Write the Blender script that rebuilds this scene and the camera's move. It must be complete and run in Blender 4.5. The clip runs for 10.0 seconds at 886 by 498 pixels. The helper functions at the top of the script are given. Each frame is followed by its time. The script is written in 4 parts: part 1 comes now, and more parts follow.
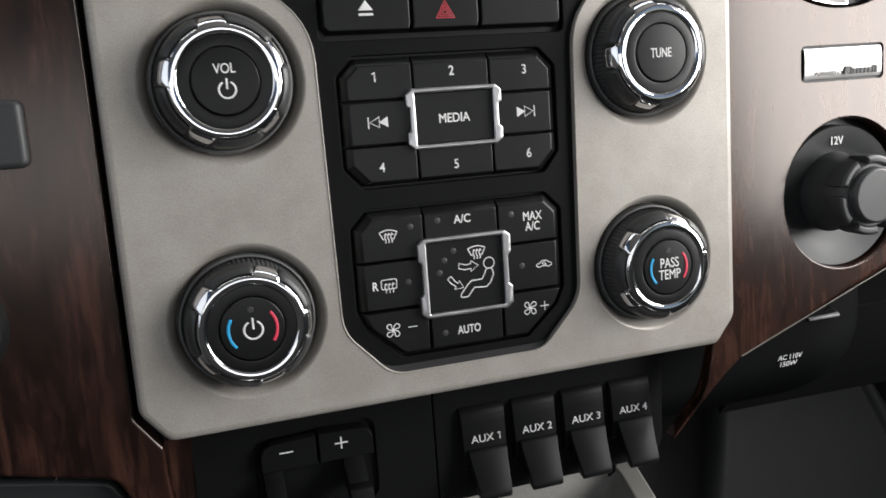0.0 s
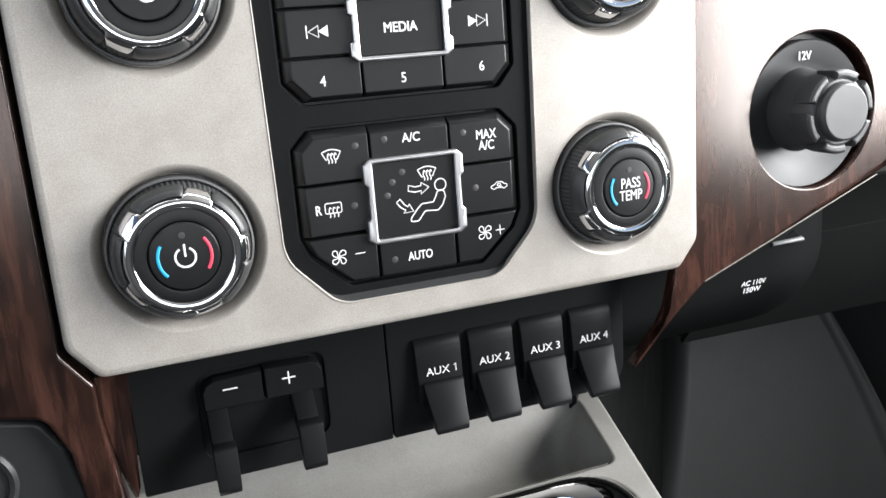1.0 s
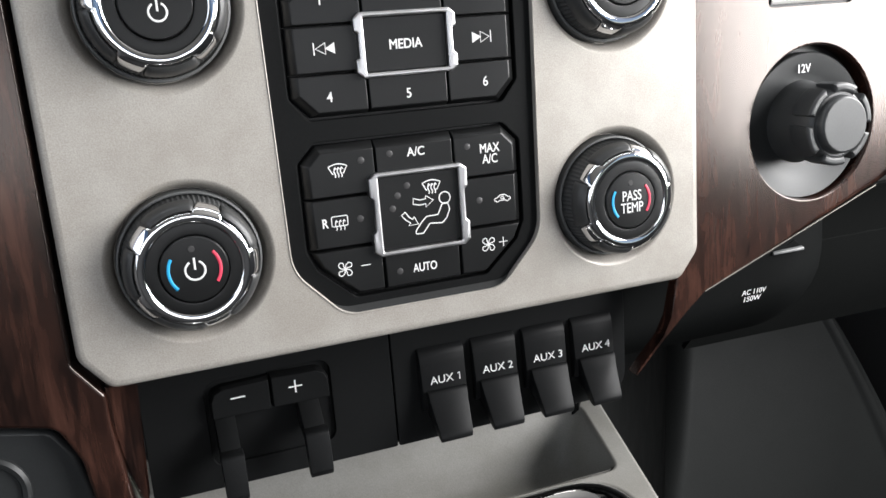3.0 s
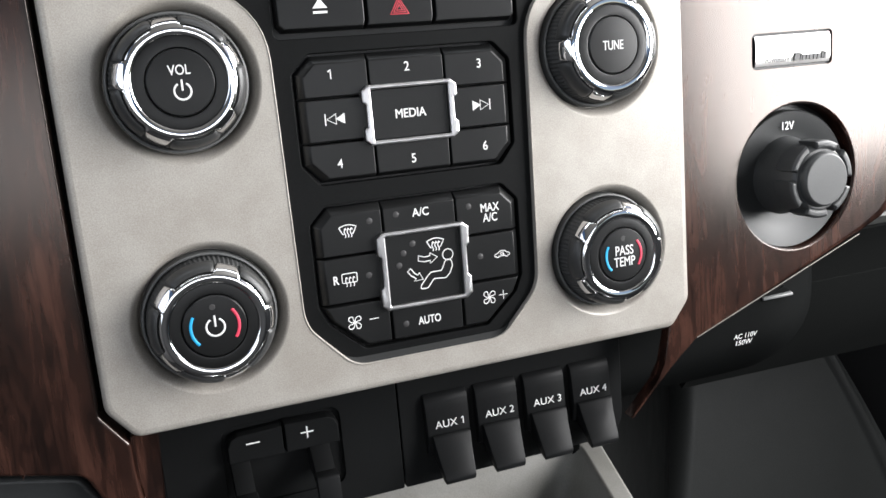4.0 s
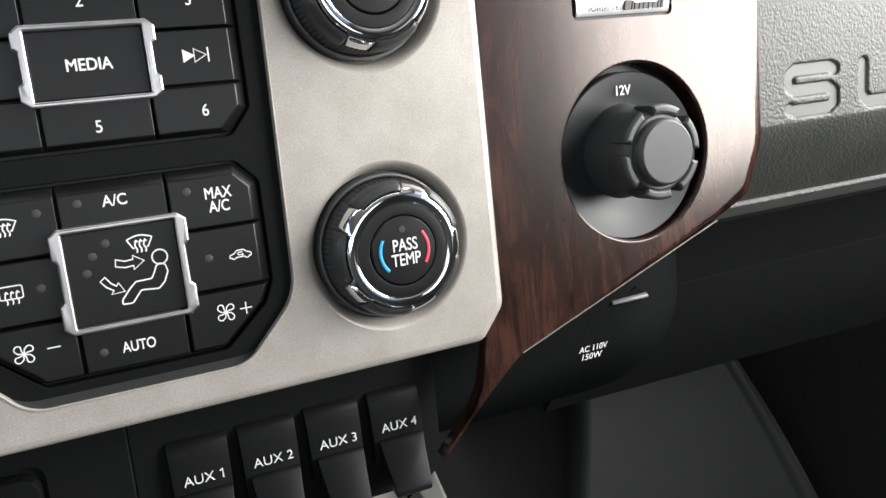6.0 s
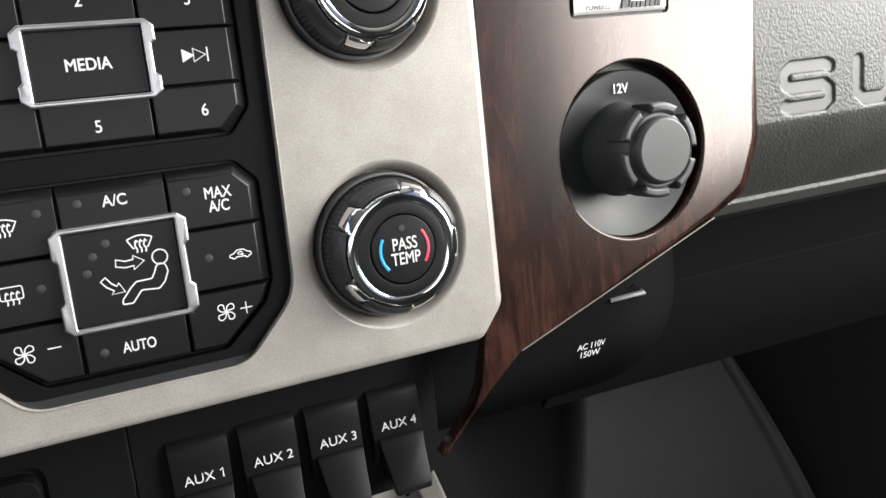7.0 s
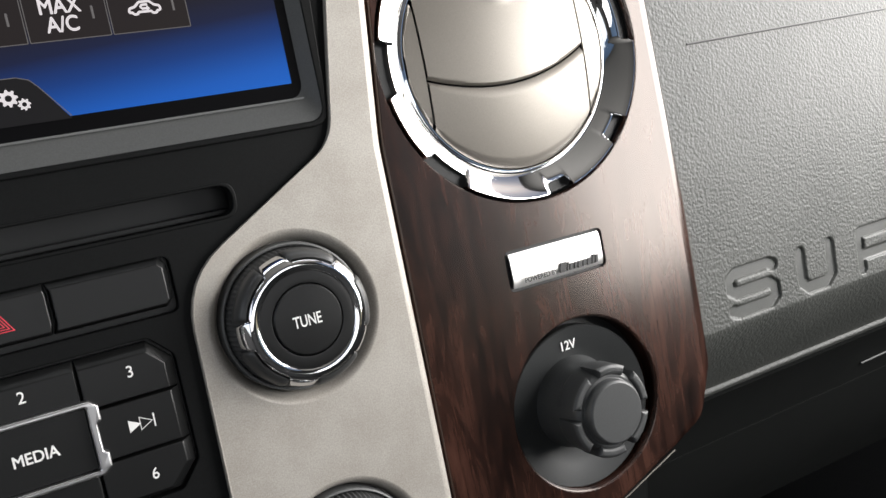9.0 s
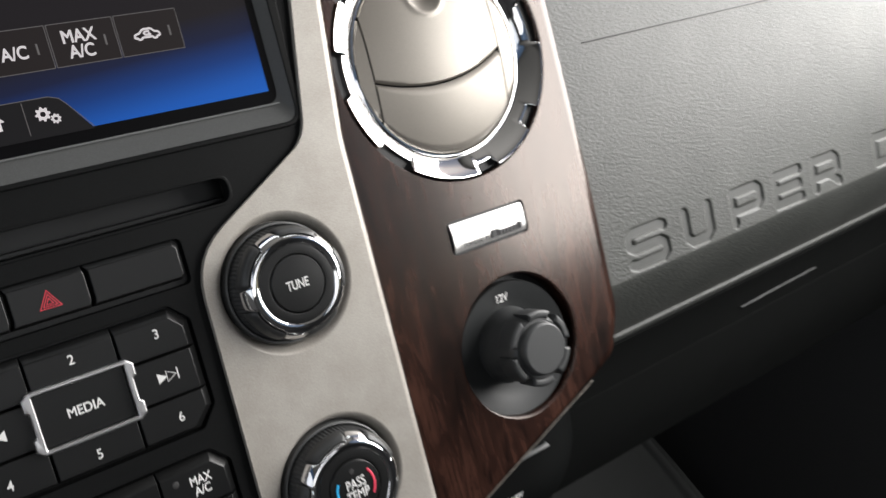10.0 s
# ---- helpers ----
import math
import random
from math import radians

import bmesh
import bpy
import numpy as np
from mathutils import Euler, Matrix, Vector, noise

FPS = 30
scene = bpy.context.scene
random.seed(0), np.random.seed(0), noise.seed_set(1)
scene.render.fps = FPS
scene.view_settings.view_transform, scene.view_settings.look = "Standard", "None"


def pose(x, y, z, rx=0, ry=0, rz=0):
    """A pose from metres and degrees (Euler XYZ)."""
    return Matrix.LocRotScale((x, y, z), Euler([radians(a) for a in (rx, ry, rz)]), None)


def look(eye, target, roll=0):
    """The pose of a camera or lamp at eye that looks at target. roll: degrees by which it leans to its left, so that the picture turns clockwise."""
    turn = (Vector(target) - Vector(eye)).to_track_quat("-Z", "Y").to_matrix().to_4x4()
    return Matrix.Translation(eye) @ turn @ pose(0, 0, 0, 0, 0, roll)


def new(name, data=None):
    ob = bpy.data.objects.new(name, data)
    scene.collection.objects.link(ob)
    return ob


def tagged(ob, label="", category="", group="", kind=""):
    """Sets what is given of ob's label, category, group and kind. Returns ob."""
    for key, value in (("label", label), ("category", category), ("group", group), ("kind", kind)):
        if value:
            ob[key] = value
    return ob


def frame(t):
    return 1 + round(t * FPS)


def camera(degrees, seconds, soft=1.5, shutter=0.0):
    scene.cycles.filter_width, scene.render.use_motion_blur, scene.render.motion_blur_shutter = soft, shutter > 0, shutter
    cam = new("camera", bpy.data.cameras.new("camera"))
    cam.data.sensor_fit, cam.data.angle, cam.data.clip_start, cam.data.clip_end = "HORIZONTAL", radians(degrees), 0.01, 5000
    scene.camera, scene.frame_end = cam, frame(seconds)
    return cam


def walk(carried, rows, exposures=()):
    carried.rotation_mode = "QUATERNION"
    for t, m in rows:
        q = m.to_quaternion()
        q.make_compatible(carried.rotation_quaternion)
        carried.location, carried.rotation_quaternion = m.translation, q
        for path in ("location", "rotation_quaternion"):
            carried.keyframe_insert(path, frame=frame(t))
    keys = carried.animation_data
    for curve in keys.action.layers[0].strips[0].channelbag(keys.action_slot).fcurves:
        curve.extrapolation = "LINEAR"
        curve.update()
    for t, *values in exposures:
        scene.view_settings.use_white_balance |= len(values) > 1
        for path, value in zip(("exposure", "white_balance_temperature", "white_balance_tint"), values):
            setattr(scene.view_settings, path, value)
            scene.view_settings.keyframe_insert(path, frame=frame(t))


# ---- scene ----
TILT = 16.0   # how far the dashboard leans back
DASH = pose(0, 0, 0.65, -TILT, 0, 0)
cam = camera(54.661, 10.0, 1.5, 0.3)
# seconds, eye, yaw, pitch and roll, all in the dashboard's own frame
ROWS = [
    (0, -0.09842, -0.27966, 0.00420, -18.045, -9.517, -4.080),
    (0.2, -0.09349, -0.27605, 0.00303, -18.530, -10.467, -4.247),
    (0.5, -0.09067, -0.26896, -0.00445, -19.319, -11.745, -4.251),
    (1, -0.08852, -0.26605, -0.00632, -20.052, -13.473, -4.472),
    (1.5, -0.08897, -0.26540, -0.00730, -20.324, -14.118, -4.477),
    (2, -0.08733, -0.26523, -0.00549, -20.442, -14.251, -4.381),
    (3.5, -0.09243, -0.27769, 0.00473, -19.606, -12.480, -4.599),
    (4, -0.09420, -0.28576, 0.01175, -19.636, -11.483, -4.810),
    (4.5, -0.07420, -0.27124, 0.00487, -20.433, -11.085, -4.762),
    (4.7, -0.05028, -0.25989, -0.00605, -20.660, -11.125, -4.869),
    (5, -0.02615, -0.24447, -0.01449, -22.214, -10.602, -5.282),
    (5.2, -0.01765, -0.24309, -0.01533, -22.570, -10.659, -5.687),
    (5.5, -0.01507, -0.24076, -0.01618, -23.790, -10.374, -5.863),
    (7, -0.01729, -0.23945, -0.01545, -24.792, -10.612, -6.120),
    (7.5, -0.01229, -0.24291, -0.00806, -25.116, -9.779, -7.147),
    (7.7, -0.00811, -0.25120, 0.00104, -25.022, -9.036, -7.778),
    (8, -0.00991, -0.26156, 0.01254, -25.593, -7.566, -8.409),
    (8.2, -0.00976, -0.26546, 0.01857, -25.957, -6.909, -9.009),
    (8.5, 0.00348, -0.26242, 0.03347, -26.306, -6.543, -10.114),
    (8.7, 0.00773, -0.25690, 0.04614, -26.147, -6.376, -11.214),
    (9, 0.00564, -0.24446, 0.05634, -26.381, -6.447, -11.330),
    (9.2, 0.00422, -0.24455, 0.05543, -26.287, -5.957, -12.201),
    (9.5, -0.00426, -0.25037, 0.06509, -27.890, -6.679, -12.432),
    (9.7, -0.01622, -0.25642, 0.05876, -28.990, -6.742, -13.545),
    (10, -0.03961, -0.28758, 0.06015, -32.510, -8.420, -13.997),
]
walk(cam, [(t, DASH @ pose(x, y, z, 0, 0, yaw) @ pose(0, 0, 0, 90 + pitch, 0, 0) @ pose(0, 0, 0, 0, 0, roll)) for t, x, y, z, yaw, pitch, roll in ROWS],
     [(0, -1.1, 6450, 10), (0.2, -0.32, 6400, 10), (0.5, 0.12, 6280, 10), (0.7, 0.17, 6270, 10), (1, 0.06, 6260, 10), (1.5, -0.32, 6360, 10), (2, -0.38, 6380, 10), (3.5, -0.3, 6330, 10), (4, -0.3, 6330, 10), (4.5, -0.38, 6400, 10), (5, -0.52, 6400, 10), (5.5, -0.44, 6400, 10), (7, -0.43, 6500, 10), (7.5, -0.3, 6500, 10), (8, -0.6, 6500, 10), (8.2, -0.7, 6500, 10), (8.5, -0.8, 6500, 10), (9, -0.85, 6500, 10), (9.5, -0.92, 6500, 10), (9.7, -1.03, 6500, 10), (10, -1.04, 6500, 10)])

# ---------------------------------------------------------------- light
world = bpy.data.worlds.new("sky")
scene.world = world
world.use_nodes = True
wn = world.node_tree
sky = wn.nodes.new("ShaderNodeTexSky")
sky.sky_type = "NISHITA"
sky.sun_disc = False
sky.sun_elevation, sky.sun_rotation = radians(40), radians(110)
wn.nodes["Background"].inputs["Strength"].default_value = 0.1
wn.links.new(sky.outputs["Color"], wn.nodes["Background"].inputs["Color"])


def window_light(name, eye, target, width, height, watts, colour):
    """Daylight that comes in through one of the cab's windows."""
    lamp = bpy.data.lights.new(name, "AREA")
    lamp.shape, lamp.size, lamp.size_y, lamp.energy, lamp.color = "RECTANGLE", width, height, watts, colour
    ob = new(name, lamp)
    ob.matrix_world = look(eye, target)
    return ob


window_light("daylight_passenger", (0.83, -0.36, 0.945), (0.0, -0.36, 0.945), 1.02, 0.54, 51, (1.0, 0.975, 0.948))
window_light("daylight_driver", (-0.83, -0.62, 1.01), (0.0, -0.62, 1.01), 1.7, 0.50, 5.5, (0.97, 0.98, 1.0))
window_light("daylight_rear", (0.0, -1.86, 1.12), (0.0, 0.0, 0.9), 1.3, 0.36, 6.2, (1.0, 0.98, 0.96))
window_light("daylight_windscreen", (0.0, 0.30, 1.33), (0.0, -0.35, 0.65), 1.4, 0.50, 13, (0.97, 0.99, 1.0))

# ---------------------------------------------------------------- materials


def material(name, colour, rough=0.5, metal=0.0, coat=0.0, spec=0.5):
    m = bpy.data.materials.new(name)
    m.use_nodes = True
    b = m.node_tree.nodes["Principled BSDF"]
    b.inputs["Base Color"].default_value = (*colour, 1)
    b.inputs["Roughness"].default_value = rough
    b.inputs["Metallic"].default_value = metal
    b.inputs["Coat Weight"].default_value = coat
    b.inputs["Specular IOR Level"].default_value = spec
    return m


def node(m, kind, **inputs):
    n = m.node_tree.nodes.new(kind)
    for key, value in inputs.items():
        n.inputs[key.replace("_", " ")].default_value = value
    return n


def link(m, a, b):
    m.node_tree.links.new(a, b)


def coords(m, scale=(1, 1, 1), out="Object"):
    c, mp = node(m, "ShaderNodeTexCoord"), node(m, "ShaderNodeMapping")
    mp.inputs["Scale"].default_value = scale
    link(m, c.outputs[out], mp.inputs["Vector"])
    return mp.outputs["Vector"]


def ramp(m, fac, stops):
    r = node(m, "ShaderNodeValToRGB")
    e = r.color_ramp.elements
    while len(e) < len(stops):
        e.new(0.5)
    for el, (at, c) in zip(e, stops):
        el.position, el.color = at, (*c, 1)
    link(m, fac, r.inputs["Fac"])
    return r.outputs["Color"]


def shader(m):
    return m.node_tree.nodes["Principled BSDF"]


def noise_tex(m, scale, detail=3.0, rough=0.5, vec=None):
    n = node(m, "ShaderNodeTexNoise", Scale=scale, Detail=detail, Roughness=rough)
    link(m, vec if vec is not None else coords(m), n.inputs["Vector"])
    return n.outputs["Fac"]


def bump(m, height, strength, distance):
    b = node(m, "ShaderNodeBump", Strength=strength, Distance=distance)
    link(m, height, b.inputs["Height"])
    link(m, b.outputs["Normal"], shader(m).inputs["Normal"])


def grained(name, colour, rough, scale=2500.0, strength=0.25, distance=0.0002, spread=0.12, metal=0.0, spec=0.5, wear=0.08):
    """A moulded surface: fine grain, faint blotches in colour and gloss."""
    m = material(name, colour, rough, metal, 0.0, spec)
    fine = noise_tex(m, scale, 2.0)
    broad = noise_tex(m, 28.0, 4.0)
    dark = tuple(c * (1 - spread) for c in colour)
    light = tuple(min(1, c * (1 + spread)) for c in colour)
    link(m, ramp(m, fine, [(0.3, dark), (0.7, light)]), shader(m).inputs["Base Color"])
    r = node(m, "ShaderNodeMapRange")
    r.inputs["From Min"].default_value, r.inputs["From Max"].default_value = 0.3, 0.7
    r.inputs["To Min"].default_value, r.inputs["To Max"].default_value = rough - wear, rough + wear
    link(m, broad, r.inputs["Value"])
    link(m, r.outputs["Result"], shader(m).inputs["Roughness"])
    bump(m, fine, strength, distance)
    return m


SILVER = grained("champagne silver paint", (0.385, 0.363, 0.331), 0.43, 2200, 0.28, 0.00012, 0.14, 0.24, 0.40, 0.03)


def mottled(m, scale, low, high):
    """Faint broad mottling, as handling leaves it, over a material's grain."""
    b = shader(m).inputs["Base Color"]
    before = b.links[0].from_socket
    mix = node(m, "ShaderNodeMix")
    mix.data_type, mix.blend_type = "RGBA", "MULTIPLY"
    mix.inputs["Factor"].default_value = 1.0
    link(m, before, mix.inputs[6])
    link(m, ramp(m, noise_tex(m, scale, 5.0, 0.6), [(0.36, low), (0.62, high)]), mix.inputs[7])
    link(m, mix.outputs[2], b)


mottled(SILVER, 55.0, (0.90, 0.885, 0.87), (1.03, 1.03, 1.03))
SILVER_VANE = grained("champagne satin metal", (0.235, 0.217, 0.192), 0.40, 2600, 0.05, 0.0001, 0.06, 0.5, 0.5, 0.03)
BLACK = grained("satin black plastic", (0.0085, 0.009, 0.0092), 0.40, 3000, 0.10, 0.0001, 0.2, 0.0, 0.3, 0.05)
KEY = grained("soft black key plastic", (0.0060, 0.0063, 0.0065), 0.34, 3500, 0.06, 0.0001, 0.2, 0.0, 0.33, 0.04)
FASCIA = grained("matt black fascia plastic", (0.0070, 0.0074, 0.0076), 0.46, 2600, 0.15, 0.0001, 0.2, 0.0, 0.08, 0.05)
SWITCH = grained("black switch plastic", (0.0078, 0.0082, 0.0085), 0.42, 2600, 0.12, 0.0001, 0.2, 0.0, 0.11, 0.05)
LOWER = grained("dull black fascia plastic", (0.0072, 0.0076, 0.0078), 0.52, 2600, 0.15, 0.0001, 0.2, 0.0, 0.07, 0.05)
GREY = grained("charcoal plastic", (0.034, 0.036, 0.037), 0.45, 2200, 0.2, 0.00015, 0.15, 0.0, 0.5, 0.05)
RIM_GREY = grained("dark grey rim plastic", (0.024, 0.025, 0.025), 0.5, 2200, 0.2, 0.00015, 0.12, 0.0, 0.3, 0.05)
BEZEL_GREY = grained("grey screen surround plastic", (0.06, 0.062, 0.062), 0.5, 2200, 0.2, 0.00015, 0.12, 0.0, 0.5, 0.05)
GREY_GLOSS = grained("satin charcoal plastic", (0.022, 0.0235, 0.024), 0.36, 2600, 0.08, 0.0001, 0.12, 0.0, 0.35, 0.04)
COLLAR = grained("mid grey plastic", (0.105, 0.108, 0.108), 0.45, 2200, 0.15, 0.00015, 0.12, 0.0, 0.5, 0.05)
RUBBER = grained("ribbed black rubber", (0.044, 0.0448, 0.045), 0.55, 2800, 0.25, 0.00015, 0.15, 0.0, 0.4, 0.05)
GRIP_PAD = grained("smooth black grip plastic", (0.036, 0.0368, 0.037), 0.36, 2600, 0.06, 0.0001, 0.12, 0.0, 0.42, 0.04)
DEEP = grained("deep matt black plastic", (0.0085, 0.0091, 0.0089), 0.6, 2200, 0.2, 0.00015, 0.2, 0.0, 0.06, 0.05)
TRAY = grained("warm grey moulded plastic", (0.225, 0.221, 0.205), 0.55, 1500, 0.35, 0.0002, 0.1, 0.0, 0.5, 0.06)
OUTLET = grained("dull black under-dash plastic", (0.0042, 0.0046, 0.0046), 0.6, 2200, 0.2, 0.00015, 0.2, 0.0, 0.03, 0.05)
FOOT = grained("charcoal moulded footwell panel", (0.041, 0.0435, 0.0425), 0.6, 900, 0.3, 0.0003, 0.12, 0.0, 0.4, 0.06)
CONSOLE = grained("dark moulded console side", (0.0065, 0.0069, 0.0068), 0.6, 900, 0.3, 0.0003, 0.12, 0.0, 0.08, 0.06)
mottled(TRAY, 40.0, (0.90, 0.89, 0.87), (1.03, 1.03, 1.03))
CARPET = grained("dark carpet", (0.035, 0.035, 0.036), 0.95, 900, 0.8, 0.002, 0.35, 0.0, 0.1, 0.02)
CABIN = grained("grey cabin cloth", (0.13, 0.128, 0.123), 0.9, 500, 0.3, 0.001, 0.08, 0.0, 0.2, 0.02)
CABIN_DARK = grained("dark cabin trim", (0.07, 0.07, 0.071), 0.8, 500, 0.3, 0.001, 0.08, 0.0, 0.3, 0.02)
CHROME = material("polished chrome", (0.86, 0.86, 0.87), 0.07, 1.0)
link(CHROME, ramp(CHROME, noise_tex(CHROME, 90.0, 3.0), [(0.35, (0.03, 0.03, 0.03)), (0.75, (0.075, 0.075, 0.075))]), shader(CHROME).inputs["Roughness"])
CHROME_SOFT = material("satin chrome", (0.58, 0.575, 0.58), 0.33, 1.0)
link(CHROME_SOFT, ramp(CHROME_SOFT, noise_tex(CHROME_SOFT, 120.0, 3.0), [(0.35, (0.28, 0.28, 0.28)), (0.75, (0.37, 0.37, 0.37))]), shader(CHROME_SOFT).inputs["Roughness"])
INK = material("white printed ink", (0.80, 0.80, 0.79), 0.5)
INK_RED = material("red printed ink", (0.62, 0.035, 0.06), 0.5)
INK_BLUE = material("blue printed ink", (0.02, 0.38, 0.72), 0.5)
INK_PINK = material("coral red printed ink", (0.72, 0.05, 0.10), 0.5)
INK_DARK = material("black printed ink", (0.012, 0.012, 0.013), 0.5)
LED = material("smoked indicator lens", (0.04, 0.039, 0.039), 0.4)
BADGE = material("bright brushed badge metal", (0.80, 0.79, 0.78), 0.42, 0.85)


def wood_material():
    """Dark walnut: broad wandering figure, fine streaks and pores along the height, under lacquer."""
    m = material("dark walnut veneer under lacquer", (0.1, 0.04, 0.02), 0.24, 0.0, 0.0, 0.62)
    wide = coords(m, (100, 100, 22))
    swirl = node(m, "ShaderNodeTexNoise", Scale=0.32, Detail=3.0, Roughness=0.55)
    link(m, wide, swirl.inputs["Vector"])
    add = node(m, "ShaderNodeVectorMath")
    add.operation = "MULTIPLY_ADD"
    add.inputs[1].default_value = (3.0, 3.0, 2.0)
    link(m, swirl.outputs["Color"], add.inputs[0])
    link(m, wide, add.inputs[2])
    figure = node(m, "ShaderNodeTexNoise", Scale=0.42, Detail=4.0, Roughness=0.55, Distortion=1.2)
    link(m, add.outputs[0], figure.inputs["Vector"])
    grain = node(m, "ShaderNodeTexNoise", Scale=1.3, Detail=8.0, Roughness=0.62, Distortion=0.9)
    link(m, add.outputs[0], grain.inputs["Vector"])
    blend = node(m, "ShaderNodeMix")
    blend.inputs["Factor"].default_value = 0.58
    link(m, figure.outputs["Fac"], blend.inputs[2])
    link(m, grain.outputs["Fac"], blend.inputs[3])
    pores = node(m, "ShaderNodeTexNoise", Scale=1.0, Detail=4.0, Roughness=0.7)
    link(m, coords(m, (900, 900, 40)), pores.inputs["Vector"])
    base = ramp(m, blend.outputs[0], [(0.36, (0.0045, 0.0024, 0.0021)), (0.45, (0.013, 0.0059, 0.0046)), (0.53, (0.031, 0.0132, 0.0095)), (0.64, (0.060, 0.0262, 0.0185))])
    dark = ramp(m, pores.outputs["Fac"], [(0.36, (0.45, 0.42, 0.40)), (0.52, (1, 1, 1))])
    mix = node(m, "ShaderNodeMix")
    mix.data_type, mix.blend_type = "RGBA", "MULTIPLY"
    mix.inputs["Factor"].default_value = 0.7
    link(m, base, mix.inputs[6])
    link(m, dark, mix.inputs[7])
    streak = node(m, "ShaderNodeTexNoise", Scale=1.0, Detail=5.0, Roughness=0.6, Distortion=0.8)
    link(m, coords(m, (170, 170, 9)), streak.inputs["Vector"])
    lines = ramp(m, streak.outputs["Fac"], [(0.38, (0.34, 0.31, 0.30)), (0.54, (1, 1, 1))])
    mix2 = node(m, "ShaderNodeMix")
    mix2.data_type, mix2.blend_type = "RGBA", "MULTIPLY"
    mix2.inputs["Factor"].default_value = 0.42
    link(m, mix.outputs[2], mix2.inputs[6])
    link(m, lines, mix2.inputs[7])
    link(m, mix2.outputs[2], shader(m).inputs["Base Color"])
    shader(m).inputs["Specular Tint"].default_value = (1.0, 0.90, 0.84, 1)
    link(m, ramp(m, streak.outputs["Fac"], [(0.35, (0.205, 0.205, 0.205)), (0.62, (0.185, 0.185, 0.185))]), shader(m).inputs["Roughness"])
    bump(m, pores.outputs["Fac"], 0.02, 0.0002)
    return m


WOOD = wood_material()


def vinyl_material():
    """Soft dashboard skin with a pebbled leather grain."""
    m = material("pebbled grey vinyl", (0.046, 0.0485, 0.046), 0.46, 0.0, 0.0, 0.36)
    vec = coords(m)
    warp = node(m, "ShaderNodeTexNoise", Scale=900.0, Detail=2.0)
    link(m, vec, warp.inputs["Vector"])
    mixv = node(m, "ShaderNodeMix")
    mixv.data_type = "VECTOR"
    mixv.inputs["Factor"].default_value = 0.0009
    link(m, vec, mixv.inputs[4])
    link(m, warp.outputs["Color"], mixv.inputs[5])
    vor = node(m, "ShaderNodeTexVoronoi", Scale=800.0)
    vor.feature = "SMOOTH_F1"
    link(m, mixv.outputs[1], vor.inputs["Vector"])
    noi = node(m, "ShaderNodeTexNoise", Scale=900.0, Detail=2.0)
    link(m, vec, noi.inputs["Vector"])
    total = node(m, "ShaderNodeMath")
    total.operation = "MULTIPLY_ADD"
    total.inputs[1].default_value = -1.0
    link(m, vor.outputs["Distance"], total.inputs[0])
    soft_noise = node(m, "ShaderNodeMath")
    soft_noise.operation = "MULTIPLY"
    soft_noise.inputs[1].default_value = 0.35
    link(m, noi.outputs["Fac"], soft_noise.inputs[0])
    link(m, soft_noise.outputs["Value"], total.inputs[2])
    bump(m, total.outputs["Value"], 0.45, 0.0006)
    link(m, ramp(m, noise_tex(m, 22.0, 4.0), [(0.3, (0.052, 0.055, 0.051)), (0.7, (0.068, 0.071, 0.066))]), shader(m).inputs["Base Color"])
    return m


VINYL = vinyl_material()
VINYL_SMOOTH = grained("smooth grey vinyl", (0.062, 0.065, 0.061), 0.40, 1200, 0.1, 0.0001, 0.06, 0.0, 0.5, 0.03)


def screen_material():
    """The lit picture of the touch screen: near black above, blue below."""
    m = material("lit touch screen picture", (0.004, 0.004, 0.005), 0.5, 0.0, 0.0, 0.05)
    sep = node(m, "ShaderNodeSeparateXYZ")
    link(m, coords(m), sep.inputs["Vector"])
    r = node(m, "ShaderNodeMapRange")
    r.inputs["From Min"].default_value, r.inputs["From Max"].default_value = 0.084, 0.184
    lean = node(m, "ShaderNodeMath")
    lean.operation = "MULTIPLY_ADD"
    lean.inputs[1].default_value = -0.10
    link(m, sep.outputs["X"], lean.inputs[0])
    link(m, sep.outputs["Z"], lean.inputs[2])
    shift = node(m, "ShaderNodeMath")
    shift.inputs[1].default_value = 0.013
    link(m, lean.outputs["Value"], shift.inputs[0])
    link(m, shift.outputs["Value"], r.inputs["Value"])
    c = ramp(m, r.outputs["Result"], [(0.0, (0.014, 0.16, 0.68)), (0.10, (0.012, 0.115, 0.52)), (0.19, (0.009, 0.050, 0.235)), (0.27, (0.011, 0.017, 0.055)), (0.36, (0.016, 0.0135, 0.015))])
    link(m, c, shader(m).inputs["Emission Color"])
    shader(m).inputs["Emission Strength"].default_value = 1.6
    return m


def lit(name, colour, strength=1.6):
    m = material(name, (0.006, 0.006, 0.006), 0.5, 0.0, 0.0, 0.05)
    shader(m).inputs["Emission Color"].default_value = (*colour, 1)
    shader(m).inputs["Emission Strength"].default_value = strength
    return m


SCREEN = screen_material()
SCREEN_KEY = lit("lit screen key", (0.019, 0.0145, 0.015))
SCREEN_TAB = lit("lit screen tab", (0.009, 0.0085, 0.010))
SCREEN_LINE = lit("lit screen line", (0.16, 0.15, 0.15))
SCREEN_TEXT = lit("lit screen text", (0.92, 0.86, 0.88))
GLOSS_BLACK = material("black screen border", (0.003, 0.003, 0.0035), 0.4, 0.0, 0.0, 0.04)

# ---------------------------------------------------------------- mesh builders, in millimetres: x right, y into the dashboard, z up
MM = 0.001


def finish(mesh, angle=38):
    mesh.shade_smooth()
    mesh.set_sharp_from_angle(angle=radians(angle))
    return mesh


